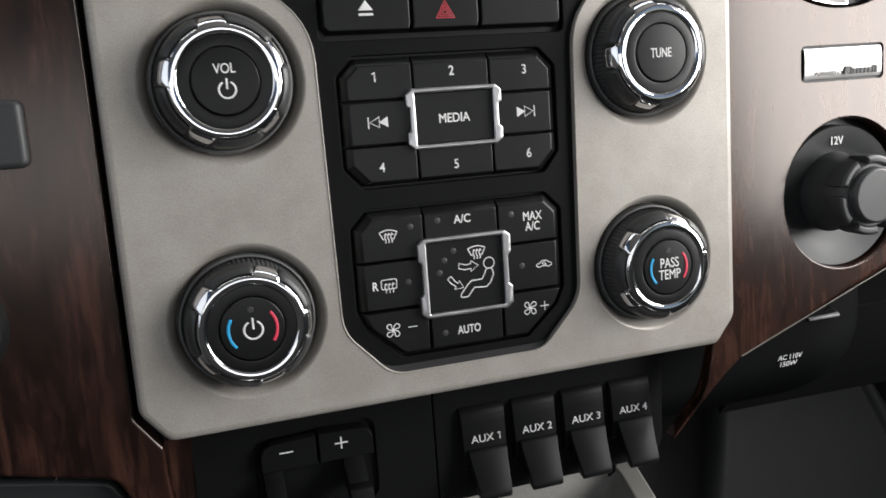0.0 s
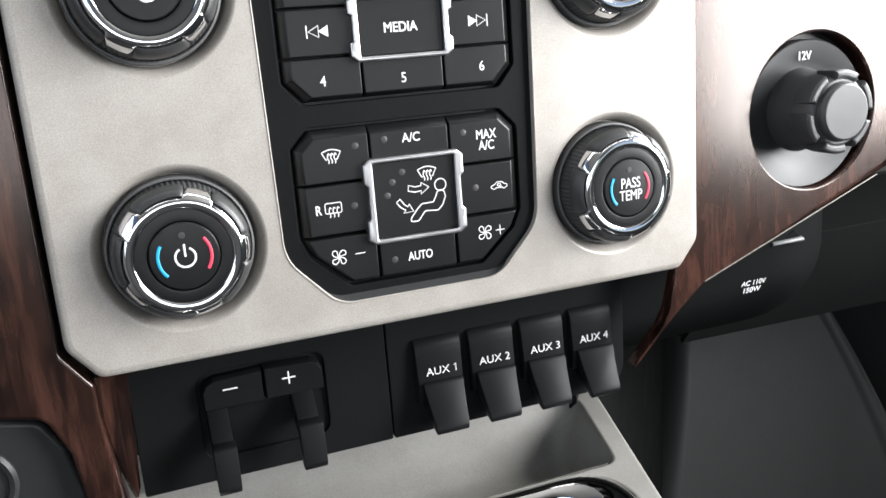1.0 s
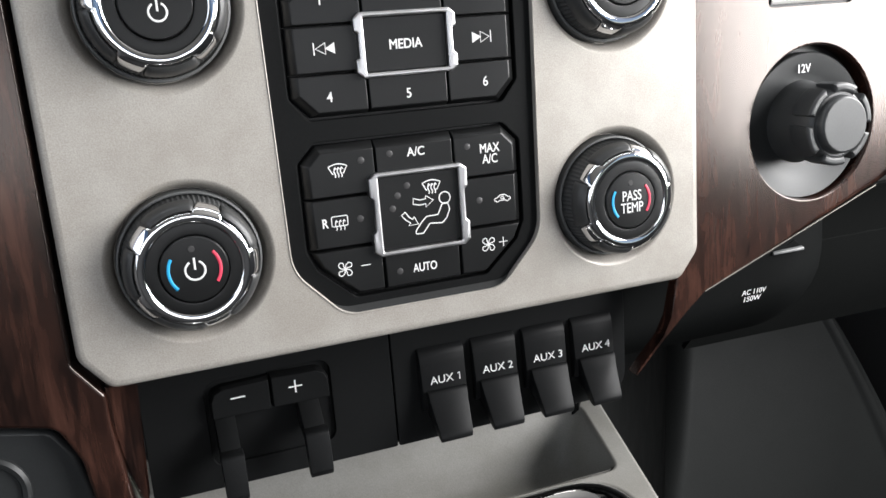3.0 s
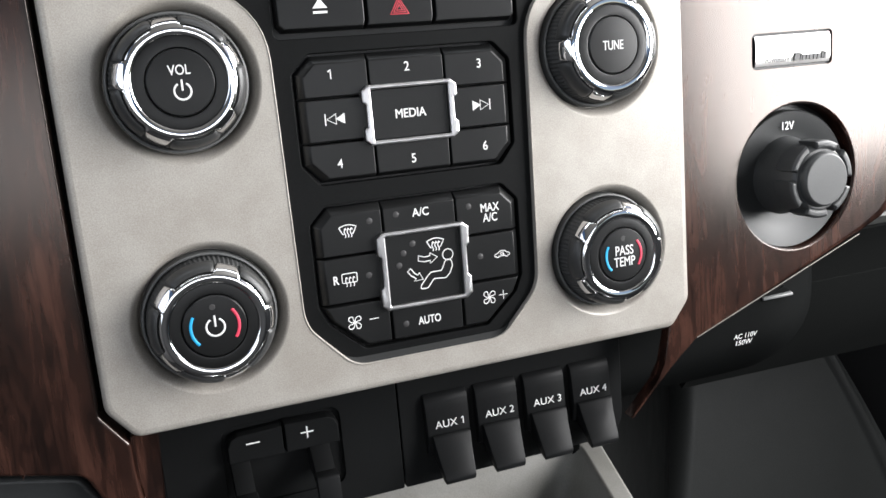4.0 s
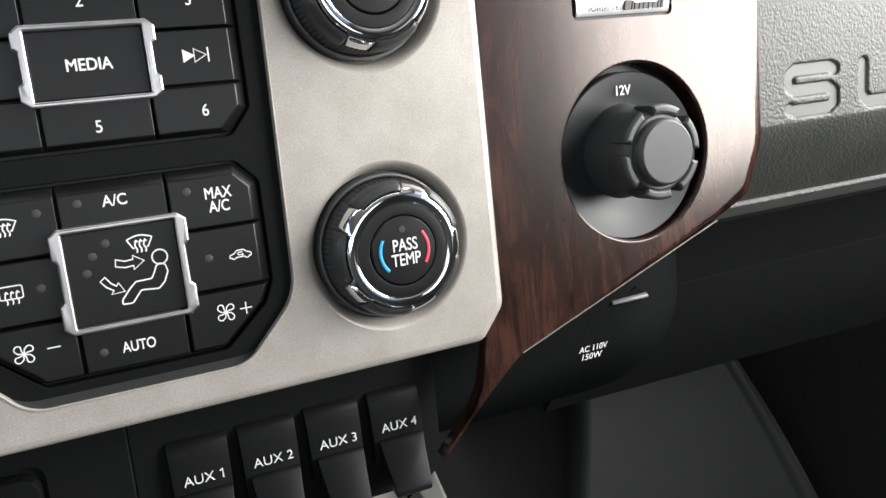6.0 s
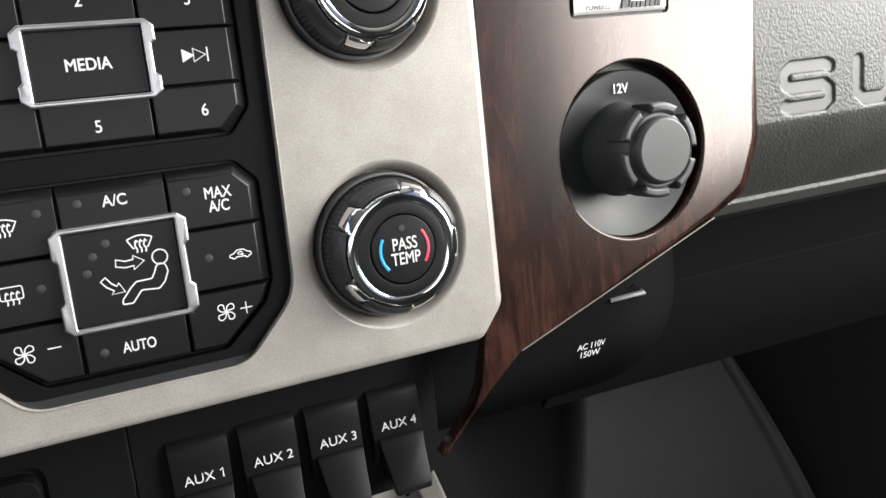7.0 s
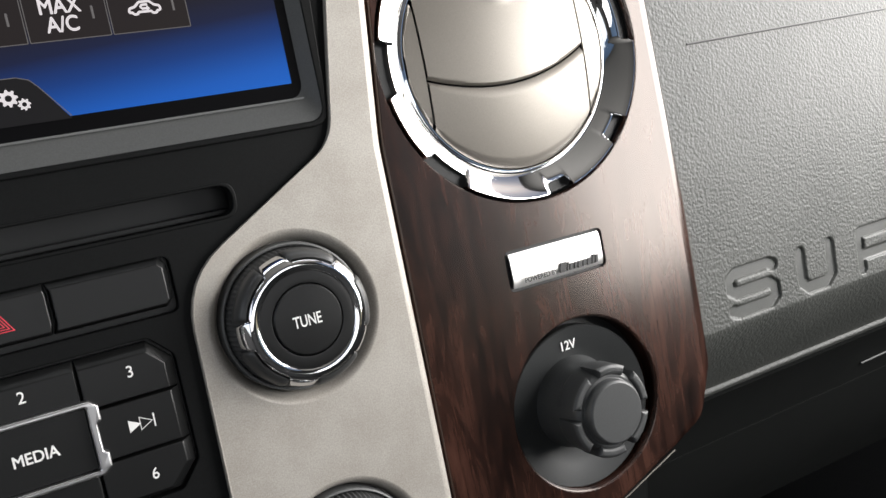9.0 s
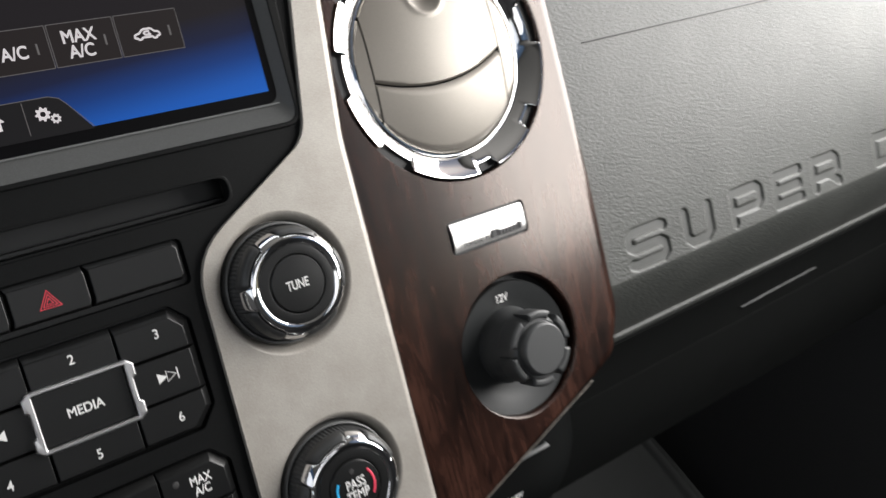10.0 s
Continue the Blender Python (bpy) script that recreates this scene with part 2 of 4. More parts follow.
def flat_fronts(mesh):
    """Keeps the flat front and back faces of a plate flat in shading, next to its rounded edges."""
    normals = [Vector(n.vector) for n in mesh.corner_normals]
    for f in mesh.polygons:
        if abs(f.normal.y) > 0.9995:
            for i in f.loop_indices:
                normals[i] = f.normal.copy()
    mesh.normals_split_custom_set(normals)
    return mesh


def from_curve(cu, m=None, angle=38):
    ob = bpy.data.objects.new("tmp", cu)
    mesh = bpy.data.meshes.new_from_object(ob)
    bpy.data.objects.remove(ob)
    bpy.data.curves.remove(cu)
    if m is not None:
        mesh.transform(m)
    bm = bmesh.new()
    bm.from_mesh(mesh)
    bmesh.ops.remove_doubles(bm, verts=bm.verts, dist=2e-6)
    bm.to_mesh(mesh)
    bm.free()
    return finish(mesh, angle)


FRONT = Matrix(((MM, 0, 0, 0), (0, 0, -MM, 0), (0, MM, 0, 0), (0, 0, 0, 1)))


def rounded(points, steps=6):
    """A closed outline from corners (x, z, radius)."""
    out, n = [], len(points)
    for i, p in enumerate(points):
        r = p[2] if len(p) > 2 else 0
        c = Vector(p[:2])
        if r <= 0:
            out.append(tuple(c))
            continue
        a, b = (Vector(points[i - 1][:2]) - c), (Vector(points[(i + 1) % n][:2]) - c)
        ang = a.angle(b)
        cut = min(r / math.tan(ang / 2), a.length * 0.49, b.length * 0.49)
        p0, p1 = c + a.normalized() * cut, c + b.normalized() * cut
        for k in range(steps + 1):
            t = k / steps
            out.append(tuple(p0 * (1 - t) ** 2 + c * 2 * t * (1 - t) + p1 * t * t))
    return out


def mirrored(right):
    """Corners up the right side, closed by their mirror image."""
    return list(right) + [(-p[0], *p[1:]) for p in reversed(right)]


def circle(x, z, r, n=64):
    return [(x + r * math.cos(2 * math.pi * i / n), z + r * math.sin(2 * math.pi * i / n)) for i in range(n)]


def box(x0, z0, x1, z1, r=0.0):
    return rounded([(x0, z0, r), (x1, z0, r), (x1, z1, r), (x0, z1, r)])


def slab(outline, front, back, bevel=0.3, holes=(), res=2):
    """A plate between y = front and y = back with rounded edges and openings through it."""
    cu = bpy.data.curves.new("tmp", "CURVE")
    cu.dimensions, cu.fill_mode = "2D", "BOTH"
    cu.extrude, cu.bevel_depth, cu.bevel_resolution, cu.offset = (back - front) / 2 - bevel, bevel, res, -bevel
    for pts in (outline, *holes):
        sp = cu.splines.new("POLY")
        sp.points.add(len(pts) - 1)
        sp.use_cyclic_u = True
        for q, (x, z) in zip(sp.points, pts):
            q.co = (x, z, 0, 1)
    return flat_fronts(from_curve(cu, Matrix.Translation((0, MM * (front + back) / 2, 0)) @ FRONT))


def strokes(lines, width, y=0.0, flat=0.3):
    """Raised printed lines: each a list of (x, z); closed when it ends where it began."""
    cu = bpy.data.curves.new("tmp", "CURVE")
    cu.dimensions, cu.bevel_depth, cu.bevel_resolution = "3D", width / 2, 1
    cu.use_fill_caps = True
    for pts in lines:
        shut = pts[0] == pts[-1] and len(pts) > 2
        pts = pts[:-1] if shut else pts
        sp = cu.splines.new("POLY")
        sp.points.add(len(pts) - 1)
        sp.use_cyclic_u = shut
        for q, (x, z) in zip(sp.points, pts):
            q.co = (x, z, 0, 1)
    return from_curve(cu, Matrix.Translation((0, MM * y, 0)) @ FRONT @ Matrix.Diagonal((1, 1, flat, 1)), 80)


def words(text, size, x=0, z=0, y=0.0, wide=0.85, thick=0.08, fat=0.0, shear=0.0, space=1.0, fit=0.0):
    """Lettering centred at x, z, of that capital height, lying at y."""
    stout, fat = (fat, 0.0) if "M" in text else (0.0, fat)
    cu = bpy.data.curves.new("tmp", "FONT")
    cu.body, cu.align_x, cu.size, cu.extrude, cu.offset, cu.shear, cu.space_line = text, "CENTER", size / 0.69, thick, fat, shear, 0.84
    cu.space_character = space
    m = from_curve(cu, FRONT @ Matrix.Diagonal((wide, 1, 1, 1)))
    if "M" in text and stout:
        copies = [m.copy() for _ in range(4)]
        for c, (dx, dz) in zip(copies, ((stout, 0), (-stout, 0), (0, stout), (0, -stout))):
            c.transform(Matrix.Translation((dx * MM, 0.012 * MM * (2 + dx / stout + dz / stout / 2), dz * MM)))
        m = merged(m, *copies)
    zs = [v.co.z for v in m.vertices]
    xs = [v.co.x for v in m.vertices]
    if fit:
        m.transform(Matrix.Diagonal((fit * MM / (max(xs) - min(xs)), 1, size * MM * (1 + 1.3 * text.count("\n")) / (max(zs) - min(zs)), 1)))
        zs = [v.co.z for v in m.vertices]
        xs = [v.co.x for v in m.vertices]
    m.transform(Matrix.Translation((MM * x - (min(xs) + max(xs)) / 2, MM * (y - thick), MM * z - (min(zs) + max(zs)) / 2)))
    return m


def lathe(profile, n=72, x=0, z=0, ribs=0.0, close=True):
    """A turned part about the y axis from (radius, y); ribs: depth of its fluting."""
    bm = bmesh.new()
    rings = []
    for r, y in profile:
        if r < 1e-6:
            rings.append([bm.verts.new((MM * x, MM * y, MM * z))])
            continue
        ring = []
        for i in range(n):
            a, rr = 2 * math.pi * i / n, r - (ribs if i % 2 else 0)
            ring.append(bm.verts.new((MM * (x + rr * math.cos(a)), MM * y, MM * (z + rr * math.sin(a)))))
        rings.append(ring)
    for a, b in zip(rings, rings[1:]):
        for i in range(n):
            j = (i + 1) % n
            q = [a[i % len(a)], a[j % len(a)], b[j % len(b)], b[i % len(b)]]
            bm.faces.new(list(dict.fromkeys(q)))
    bmesh.ops.recalc_face_normals(bm, faces=bm.faces)
    mesh = bpy.data.meshes.new("tmp")
    bm.to_mesh(mesh)
    bm.free()
    return finish(mesh, 30)


def grid(f, nu, nv, shell=0.0):
    """A surface from f(u, v) in 0..1; shell: its thickness."""
    bm = bmesh.new()
    vs = [[bm.verts.new(Vector(f(i / nu, j / nv)) * MM) for j in range(nv + 1)] for i in range(nu + 1)]
    for i in range(nu):
        for j in range(nv):
            bm.faces.new((vs[i][j], vs[i + 1][j], vs[i + 1][j + 1], vs[i][j + 1]))
    bmesh.ops.recalc_face_normals(bm, faces=bm.faces)
    if shell:
        bmesh.ops.solidify(bm, geom=bm.faces[:], thickness=shell * MM)
    mesh = bpy.data.meshes.new("tmp")
    bm.to_mesh(mesh)
    bm.free()
    return finish(mesh, 45)


def keycap(poly, insets, front, back, edge=0.32):
    """A key: its outline at the back, and a face drawn in by its own inset along each edge (edge i runs from corner i to i + 1)."""
    n = len(poly)
    area = sum(poly[i][0] * poly[(i + 1) % n][1] - poly[(i + 1) % n][0] * poly[i][1] for i in range(n))
    sign = 1 if area > 0 else -1
    lines = []
    for i in range(n):
        a, b = Vector(poly[i]), Vector(poly[(i + 1) % n])
        d = (b - a).normalized()
        nrm = Vector((-d.y, d.x)) * sign
        lines.append((a + nrm * insets[i], d))
    face = []
    for i in range(n):
        (p, d), (q, e) = lines[i - 1], lines[i]
        k = d.x * e.y - d.y * e.x
        face.append(p + d * (((q.x - p.x) * e.y - (q.y - p.y) * e.x) / k))
    bm = bmesh.new()
    b = [bm.verts.new((MM * x, MM * back, MM * z)) for x, z in poly]
    mid = [bm.verts.new((MM * x, MM * (front + 2.7), MM * z)) for x, z in poly]
    f = [bm.verts.new((MM * p.x, MM * front, MM * p.y)) for p in face]
    top = bm.faces.new(f)
    for i in range(n):
        j = (i + 1) % n
        bm.faces.new((b[i], b[j], mid[j], mid[i]))
        bm.faces.new((mid[i], mid[j], f[j], f[i]))
    bmesh.ops.recalc_face_normals(bm, faces=bm.faces)
    bmesh.ops.bevel(bm, geom=[e for e in bm.edges if not any(v in b for v in e.verts)], offset=edge * MM, segments=3, profile=0.5, affect="EDGES", clamp_overlap=True)
    mesh = bpy.data.meshes.new("tmp")
    bm.to_mesh(mesh)
    bm.free()
    return flat_fronts(finish(mesh, 25))


def swept(profile, x0, x1, taper=0.0, bevel=0.6):
    """A side outline of (y, z) pushed from x0 to x1; taper narrows it towards its lowest end."""
    bm = bmesh.new()
    low, high = min(p[1] for p in profile), max(p[1] for p in profile)
    a, b = [], []
    for y, z in profile:
        t = taper * (high - z) / (high - low)
        a.append(bm.verts.new((MM * (x0 + t), MM * y, MM * z)))
        b.append(bm.verts.new((MM * (x1 - t), MM * y, MM * z)))
    n = len(profile)
    bm.faces.new(a)
    bm.faces.new(b)
    for i in range(n):
        bm.faces.new((a[i], a[(i + 1) % n], b[(i + 1) % n], b[i]))
    bmesh.ops.recalc_face_normals(bm, faces=bm.faces)
    if bevel:
        bmesh.ops.bevel(bm, geom=bm.edges[:], offset=bevel * MM, segments=2, profile=0.5, affect="EDGES", clamp_overlap=True)
    mesh = bpy.data.meshes.new("tmp")
    bm.to_mesh(mesh)
    bm.free()
    return finish(mesh, 40)


def merged(*meshes):
    bm = bmesh.new()
    for m in meshes:
        bm.from_mesh(m)
        bpy.data.meshes.remove(m)
    mesh = bpy.data.meshes.new("tmp")
    bm.to_mesh(mesh)
    bm.free()
    return finish(mesh, 38)


def thing(name, label, category, group="", x=0, y=0, z=0, kind=""):
    ob = new(name)
    ob.empty_display_size = 0.01
    ob.matrix_world = DASH @ Matrix.Translation((MM * x, MM * y, MM * z))
    return tagged(ob, label, category, group, kind)


def part(name, mesh, mat, parent, label=""):
    mesh.name = name
    mesh.materials.clear()
    mesh.materials.append(mat)
    ob = new(name, mesh)
    ob.parent = parent
    return tagged(ob, label)


def single(name, mesh, mat, label, category, kind=""):
    mesh.name = name
    mesh.materials.clear()
    mesh.materials.append(mat)
    ob = new(name, mesh)
    ob.matrix_world = DASH.copy()
    return tagged(ob, label, category, "", kind)


# ---------------------------------------------------------------- silver surround of the centre stack
KNOBS = [(-75.5, 15.8, 97), (75.5, 17.0, 110), (-75.5, -61.0, 70), (75.8, -60.5, 71)]
OUTER = mirrored([(104.5, -97, 5), (112.8, -86.5, 7), (112.8, 62, 60), (119, 118, 30), (121, 160, 30), (116, 212, 14)])
INNER = mirrored([(28.5, -86.8, 12), (44.6, -69.5, 16), (46, 35, 26), (97, 65, 16), (106.5, 118, 20), (108, 160, 20), (103, 201, 12)])


def grown(points, by):
    """The inner opening, drawn wider by a few millimetres."""
    return [(x + math.copysign(by, x), z + (by if z > 0 else -by) * (0.6 if abs(z) > 60 and abs(z) < 190 and abs(x) > 40 else 1.0 if abs(z) > 80 else 0.0), *r) for x, z, *r in points]


def inset(outline, by):
    """A closed outline drawn in by a few millimetres."""
    n, out = len(outline), []
    for i in range(n):
        a, b, c = Vector(outline[i - 1][:2]), Vector(outline[i][:2]), Vector(outline[(i + 1) % n][:2])
        d, e = (b - a).normalized(), (c - b).normalized()
        t = (Vector((-d.y, d.x)) + Vector((-e.y, e.x)))
        move = t.normalized() * by / max(0.5, t.length / 2)
        out.append((b.x + move.x, b.y + move.y))
    return out


def edged_plate(corners, holes, steps, thin, weight=None):
    """A flat face with openings, and a rounded edge through (inset, y) steps; weight(x, z) tells how broad and deep the edge is where."""
    share = [weight(p[0], p[1]) if weight else 1.0 for p in corners]

    def ring(by, y):
        moved = inset(corners, by)
        flat = [(p[0] + (q[0] - p[0]) * k, p[1] + (q[1] - p[1]) * k, max(0.3, p[2] - 0.5 * by * k)) for p, q, k in zip(corners, moved, share)]
        depth = [steps[0][1] + (y - steps[0][1]) * max(k, 0.25) for k in share]
        ys = [d for d in depth for _ in range(7)]
        return [(x, d, z) for (x, z), d in zip(rounded(flat), ys)]

    rings = [ring(by, y) for by, y in steps]
    face = slab([(x, z) for x, _, z in rings[0]], steps[0][1], steps[0][1] + thin, 0.0, holes)
    bm = bmesh.new()
    bm.from_mesh(face)
    bpy.data.meshes.remove(face)
    loops = [[bm.verts.new((MM * x, MM * y, MM * z)) for x, y, z in pts] for pts in rings]
    n = len(loops[0])
    for a, b in zip(loops, loops[1:]):
        for i in range(n):
            bm.faces.new((a[i], a[(i + 1) % n], b[(i + 1) % n], b[i]))
    bmesh.ops.remove_doubles(bm, verts=bm.verts, dist=2e-6)
    bmesh.ops.recalc_face_normals(bm, faces=bm.faces)
    mesh = bpy.data.meshes.new("tmp")
    bm.to_mesh(mesh)
    bm.free()
    return flat_fronts(finish(mesh, 30))


def sloping_ring(a, b, ya, yb):
    """A sloping band between two outlines of as many points."""
    p, q = [(x, ya, z) for x, z in a + a[:1]], [(x, yb, z) for x, z in b + b[:1]]
    n = len(a)
    return grid(lambda u, v: Vector(p[round(u * n)]).lerp(Vector(q[round(u * n)]), v), n, 2)


bezel = thing("centre_stack_surround", "champagne silver painted surround of the centre stack", "dashboard trim")
part("surround", edged_plate(OUTER, [rounded(INNER), *[circle(x, z, 26.0, 72) for x, z, _ in KNOBS]], [(2.6, -0.4), (1.5, -0.28), (0.75, 0.1), (0.25, 0.7), (0, 1.6), (0, 30)], 3.0), SILVER, bezel)
part("bright_lip", slab(rounded(grown(INNER, 0.55)), -0.65, 2, 0.25, [rounded(grown(INNER, -0.1))]), SILVER, bezel)
part("inner_rim", sloping_ring(rounded(grown(INNER, 0.2)), rounded(grown(INNER, -2.4)), -0.3, 1.9), RIM_GREY, bezel, "dark grey sloping rim round the opening")
for x, z, _ in KNOBS:
    part("knob_recess", lathe([(26.05, -0.4), (25.6, -0.32), (25.0, 0.0), (24.3, 0.8), (23.5, 2.4), (22.9, 4.4), (22.5, 6.6), (8, 7.0)], 72, x, z), SILVER, bezel, "dished silver recess")

# ---------------------------------------------------------------- black faceplate with its keys
plate = thing("control_faceplate", "matt black faceplate of the centre stack", "dashboard trim")
SLOT = box(-65, 50.2, 65, 59.0, 4)
FIELD = grown(INNER, 0.4)
AUDIO_WELL = rounded([(-39.5, -14.8, 3), (-33.6, -22.1, 3), (33.6, -22.1, 3), (39.5, -14.8, 3), (39.5, 15.6, 3), (33.4, 21.9, 3), (-33.4, 21.9, 3), (-39.5, 15.6, 3)])
CLIMATE_WELL = rounded([(-39.2, -64.2, 3), (-36.4, -70.6, 3), (-23.8, -81.9, 3), (23.8, -81.9, 3), (36.4, -70.6, 3), (39.2, -64.2, 3), (39.2, -35.4, 3), (33.1, -29.1, 3), (-33.1, -29.1, 3), (-39.2, -35.4, 3)])
ROW_WELL = box(-43.7, 27.0, 43.7, 42.8, 2.5)
part("plate", slab(rounded(FIELD), 1.7, 8, 0.4, [SLOT, box(-97, 72.5, 97, 196, 5), AUDIO_WELL, CLIMATE_WELL, ROW_WELL]), FASCIA, plate)

part("slot_rim", slab(box(-66, 49.3, 66, 59.9, 4.6), 1.4, 5, 0.35, [box(-64.8, 50.3, 64.8, 58.9, 4)]), FASCIA, plate, "black rim of the disc slot")
disc_slot = thing("disc_slot", "dark empty disc slot in the black faceplate", "disc slot", y=6)
part("slot_liner", slab(box(-67, 49, 67, 62.4, 2), 8, 10, 0.3), BLACK, disc_slot)
part("slot_lip", slab(box(-64.8, 50.4, 64.8, 52.2, 0.8), 3.2, 8, 0.4), BLACK, disc_slot)


def indicator(x, z, parent, y=0.0):
    part("indicator_lens", lathe([(1.15, y + 0.2), (1.1, y - 0.05), (0.8, y - 0.14), (0, y - 0.16)], 20, x, z), LED, parent, "unlit smoked indicator lens")


def mark(lines, width, parent, y=0.0, ink=None, name="icon"):
    part(name, strokes(lines, width, y), ink or INK, parent)


def arc(x, z, r, a0, a1, n=14):
    return [(x + r * math.cos(radians(a0 + (a1 - a0) * i / n)), z + r * math.sin(radians(a0 + (a1 - a0) * i / n))) for i in range(n + 1)]


def wavy(x, z, h, lean=0.3):
    """A rising warm air line with its arrow tip."""
    pts = [(x + lean * math.sin(i / 10 * 2.4 * math.pi), z + h * i / 10) for i in range(11)]
    tip = pts[-1][0]
    return [pts, [(tip - 0.42, z + h - 0.5), (tip, z + h + 0.1), (tip + 0.42, z + h - 0.5)]]


def windscreen(x, z, s=1.0):
    """Demister sign: a curved pane with three rising lines."""
    top = [(x + s * (-3.6 + 7.2 * i / 8), z + s * (1.3 + 0.95 * math.sin(math.pi * i / 8))) for i in range(9)]
    out = [top + [(x + s * 2.1, z - s * 1.5)], [top[0], (x - s * 2.1, z - s * 1.5)]]
    out.append([(x - s * 2.1, z - s * 1.5), (x - s * 1.75, z - s * 1.3)])
    out.append([(x + s * 2.1, z - s * 1.5), (x + s * 1.75, z - s * 1.3)])
    for k in (-1.25, 0, 1.25):
        out += wavy(x + s * k, z - s * 2.9, s * 3.7, 0.26 * s)
    return out


def fan(x, z, s=1.0):
    """Four hollow blades swept round a hub."""
    blade = rounded([(0.12, 0.05, 0.1), (0.55, 1.35, 0.9), (1.75, 2.05, 0.8), (2.75, 1.25, 0.8), (2.35, 0.15, 0.6), (1.1, 0.25, 0.5)], 4)
    out = []
    for k in range(4):
        c, d = math.cos(radians(90 * k + 12)), math.sin(radians(90 * k + 12))
        loop = [(x + s * (a * c - b * d), z + s * (a * d + b * c)) for a, b in blade]
        out.append(loop + [loop[0]])
    return out


def car_sign(x, z, s=1.0):
    """Car outline with a turning arrow inside."""
    body = rounded([(-3.4, -0.75, 0.4), (-3.2, 0.15, 0.5), (-2.0, 0.45, 0.6), (-1.0, 1.4, 0.8), (1.2, 1.45, 0.8), (2.1, 0.6, 0.6), (3.3, 0.3, 0.6), (3.4, -0.65, 0.4), (2.7, -0.75, 0.2), (2.35, -1.2, 0.3), (1.7, -1.2, 0.3), (1.35, -0.75, 0.2), (-1.35, -0.75, 0.2), (-1.7, -1.2, 0.3), (-2.35, -1.2, 0.3), (-2.7, -0.75, 0.2)], 3)
    loop = [(0.75, 0.75), (-0.45, 0.75), (-0.8, 0.35), (-0.45, -0.1), (0.85, -0.1)]
    tip = [(0.45, 0.3), (0.95, -0.1), (0.45, -0.45)]
    return [[(x + s * a, z + s * b) for a, b in line] for line in (body + [body[0]], loop, tip)]


def power_sign(x, z, r=2.6):
    return [arc(x, z, r, 118, 422, 26), [(x, z + 0.2), (x, z + r + 1.0)]]


def chamfered_key(x0, z0, x1, z1, cuts=(), wide=(0, 0, 0, 0), front=0.0, back=6.0):
    """A key with some corners cut (corner index: cut in x, cut in z) and a broad bevel along the named sides: low, right, high, left."""
    corners = [(x0, z0), (x1, z0), (x1, z1), (x0, z1)]
    cuts = dict(cuts)
    poly, insets = [], []
    for i, (x, z) in enumerate(corners):
        if i in cuts:
            dx, dz = cuts[i]
            sx, sz = (1 if x == x0 else -1), (1 if z == z0 else -1)
            p, q = (x + sx * dx, z), (x, z + sz * dz)
            first, second = ((q, p) if i in (0, 2) else (p, q))
            poly += [first, second]
            insets += [max(wide), wide[i]]
        else:
            poly.append((x, z))
            insets.append(wide[i])
    insets = [v if v else 0.3 for v in insets]
    return keycap(poly, insets, front, back)


def ring_frame(x, z, hw, hh):
    """The notched bright frame round the middle key."""
    right = [(hw - 2.2, -hh, 0.6), (hw, -hh + 1.8, 0.6), (hw, -hh * 0.44, 0.4), (hw - 1.2, -hh * 0.36, 0.4), (hw - 1.2, hh * 0.36, 0.4), (hw, hh * 0.44, 0.4), (hw, hh - 1.8, 0.6), (hw - 2.2, hh, 0.6)]
    outline = [(x + a, z + b) for a, b in rounded(mirrored(right), 3)]
    return slab(outline, -2.0, 2.5, 0.62, [box(x - hw + 3.2, z - hh + 1.6, x + hw - 3.2, z + hh - 1.6, 0.4)], 2)


def one(x, z, h, y=0.0):
    """The figure 1, with its flag."""
    return strokes([[(x - 0.26 * h, z + 0.28 * h), (x + 0.02 * h, z + 0.47 * h), (x + 0.02 * h, z - 0.5 * h)]], 0.16 * h, y)


W = 2.5
audio = thing("audio_key_panel", "black audio keys with white numbers round a framed media key", "control panel")
part("key_well", slab(inset(AUDIO_WELL, -1.5), 5.2, 8.6, 0.3), BLACK, audio)
keys = [
    ("1", chamfered_key(-38.6, 7.2, -13.9, 21, {3: (5.6, 5.6)}, (0, 0, W, W)), (-26.8, 14.8)),
    ("2", chamfered_key(-13.6, 7.2, 13.6, 21, (), (0, 0, W, 0)), (0.1, 15.6)),
    ("3", chamfered_key(13.9, 7.2, 38.6, 21, {2: (5.6, 5.6)}, (0, W, W, 0)), (26.9, 14.6)),
    ("back", chamfered_key(-38.6, -7.6, -13.9, 6.9, (), (0, 0, 0, W)), (-27, 0)),
    ("next", chamfered_key(13.9, -7.6, 38.6, 6.9, (), (0, W, 0, 0)), (27, 0)),
    ("4", chamfered_key(-38.6, -21.2, -13.9, -7.9, {0: (5.8, 6.2)}, (1.4, 0, 0, W)), (-26.6, -15)),
    ("5", chamfered_key(-13.6, -21.2, 13.6, -7.9, (), (1.4, 0, 0, 0)), (-0.2, -16)),
    ("6", chamfered_key(13.9, -21.2, 38.6, -7.9, {1: (5.8, 6.2)}, (1.4, W, 0, 0)), (27.2, -14.5)),
]
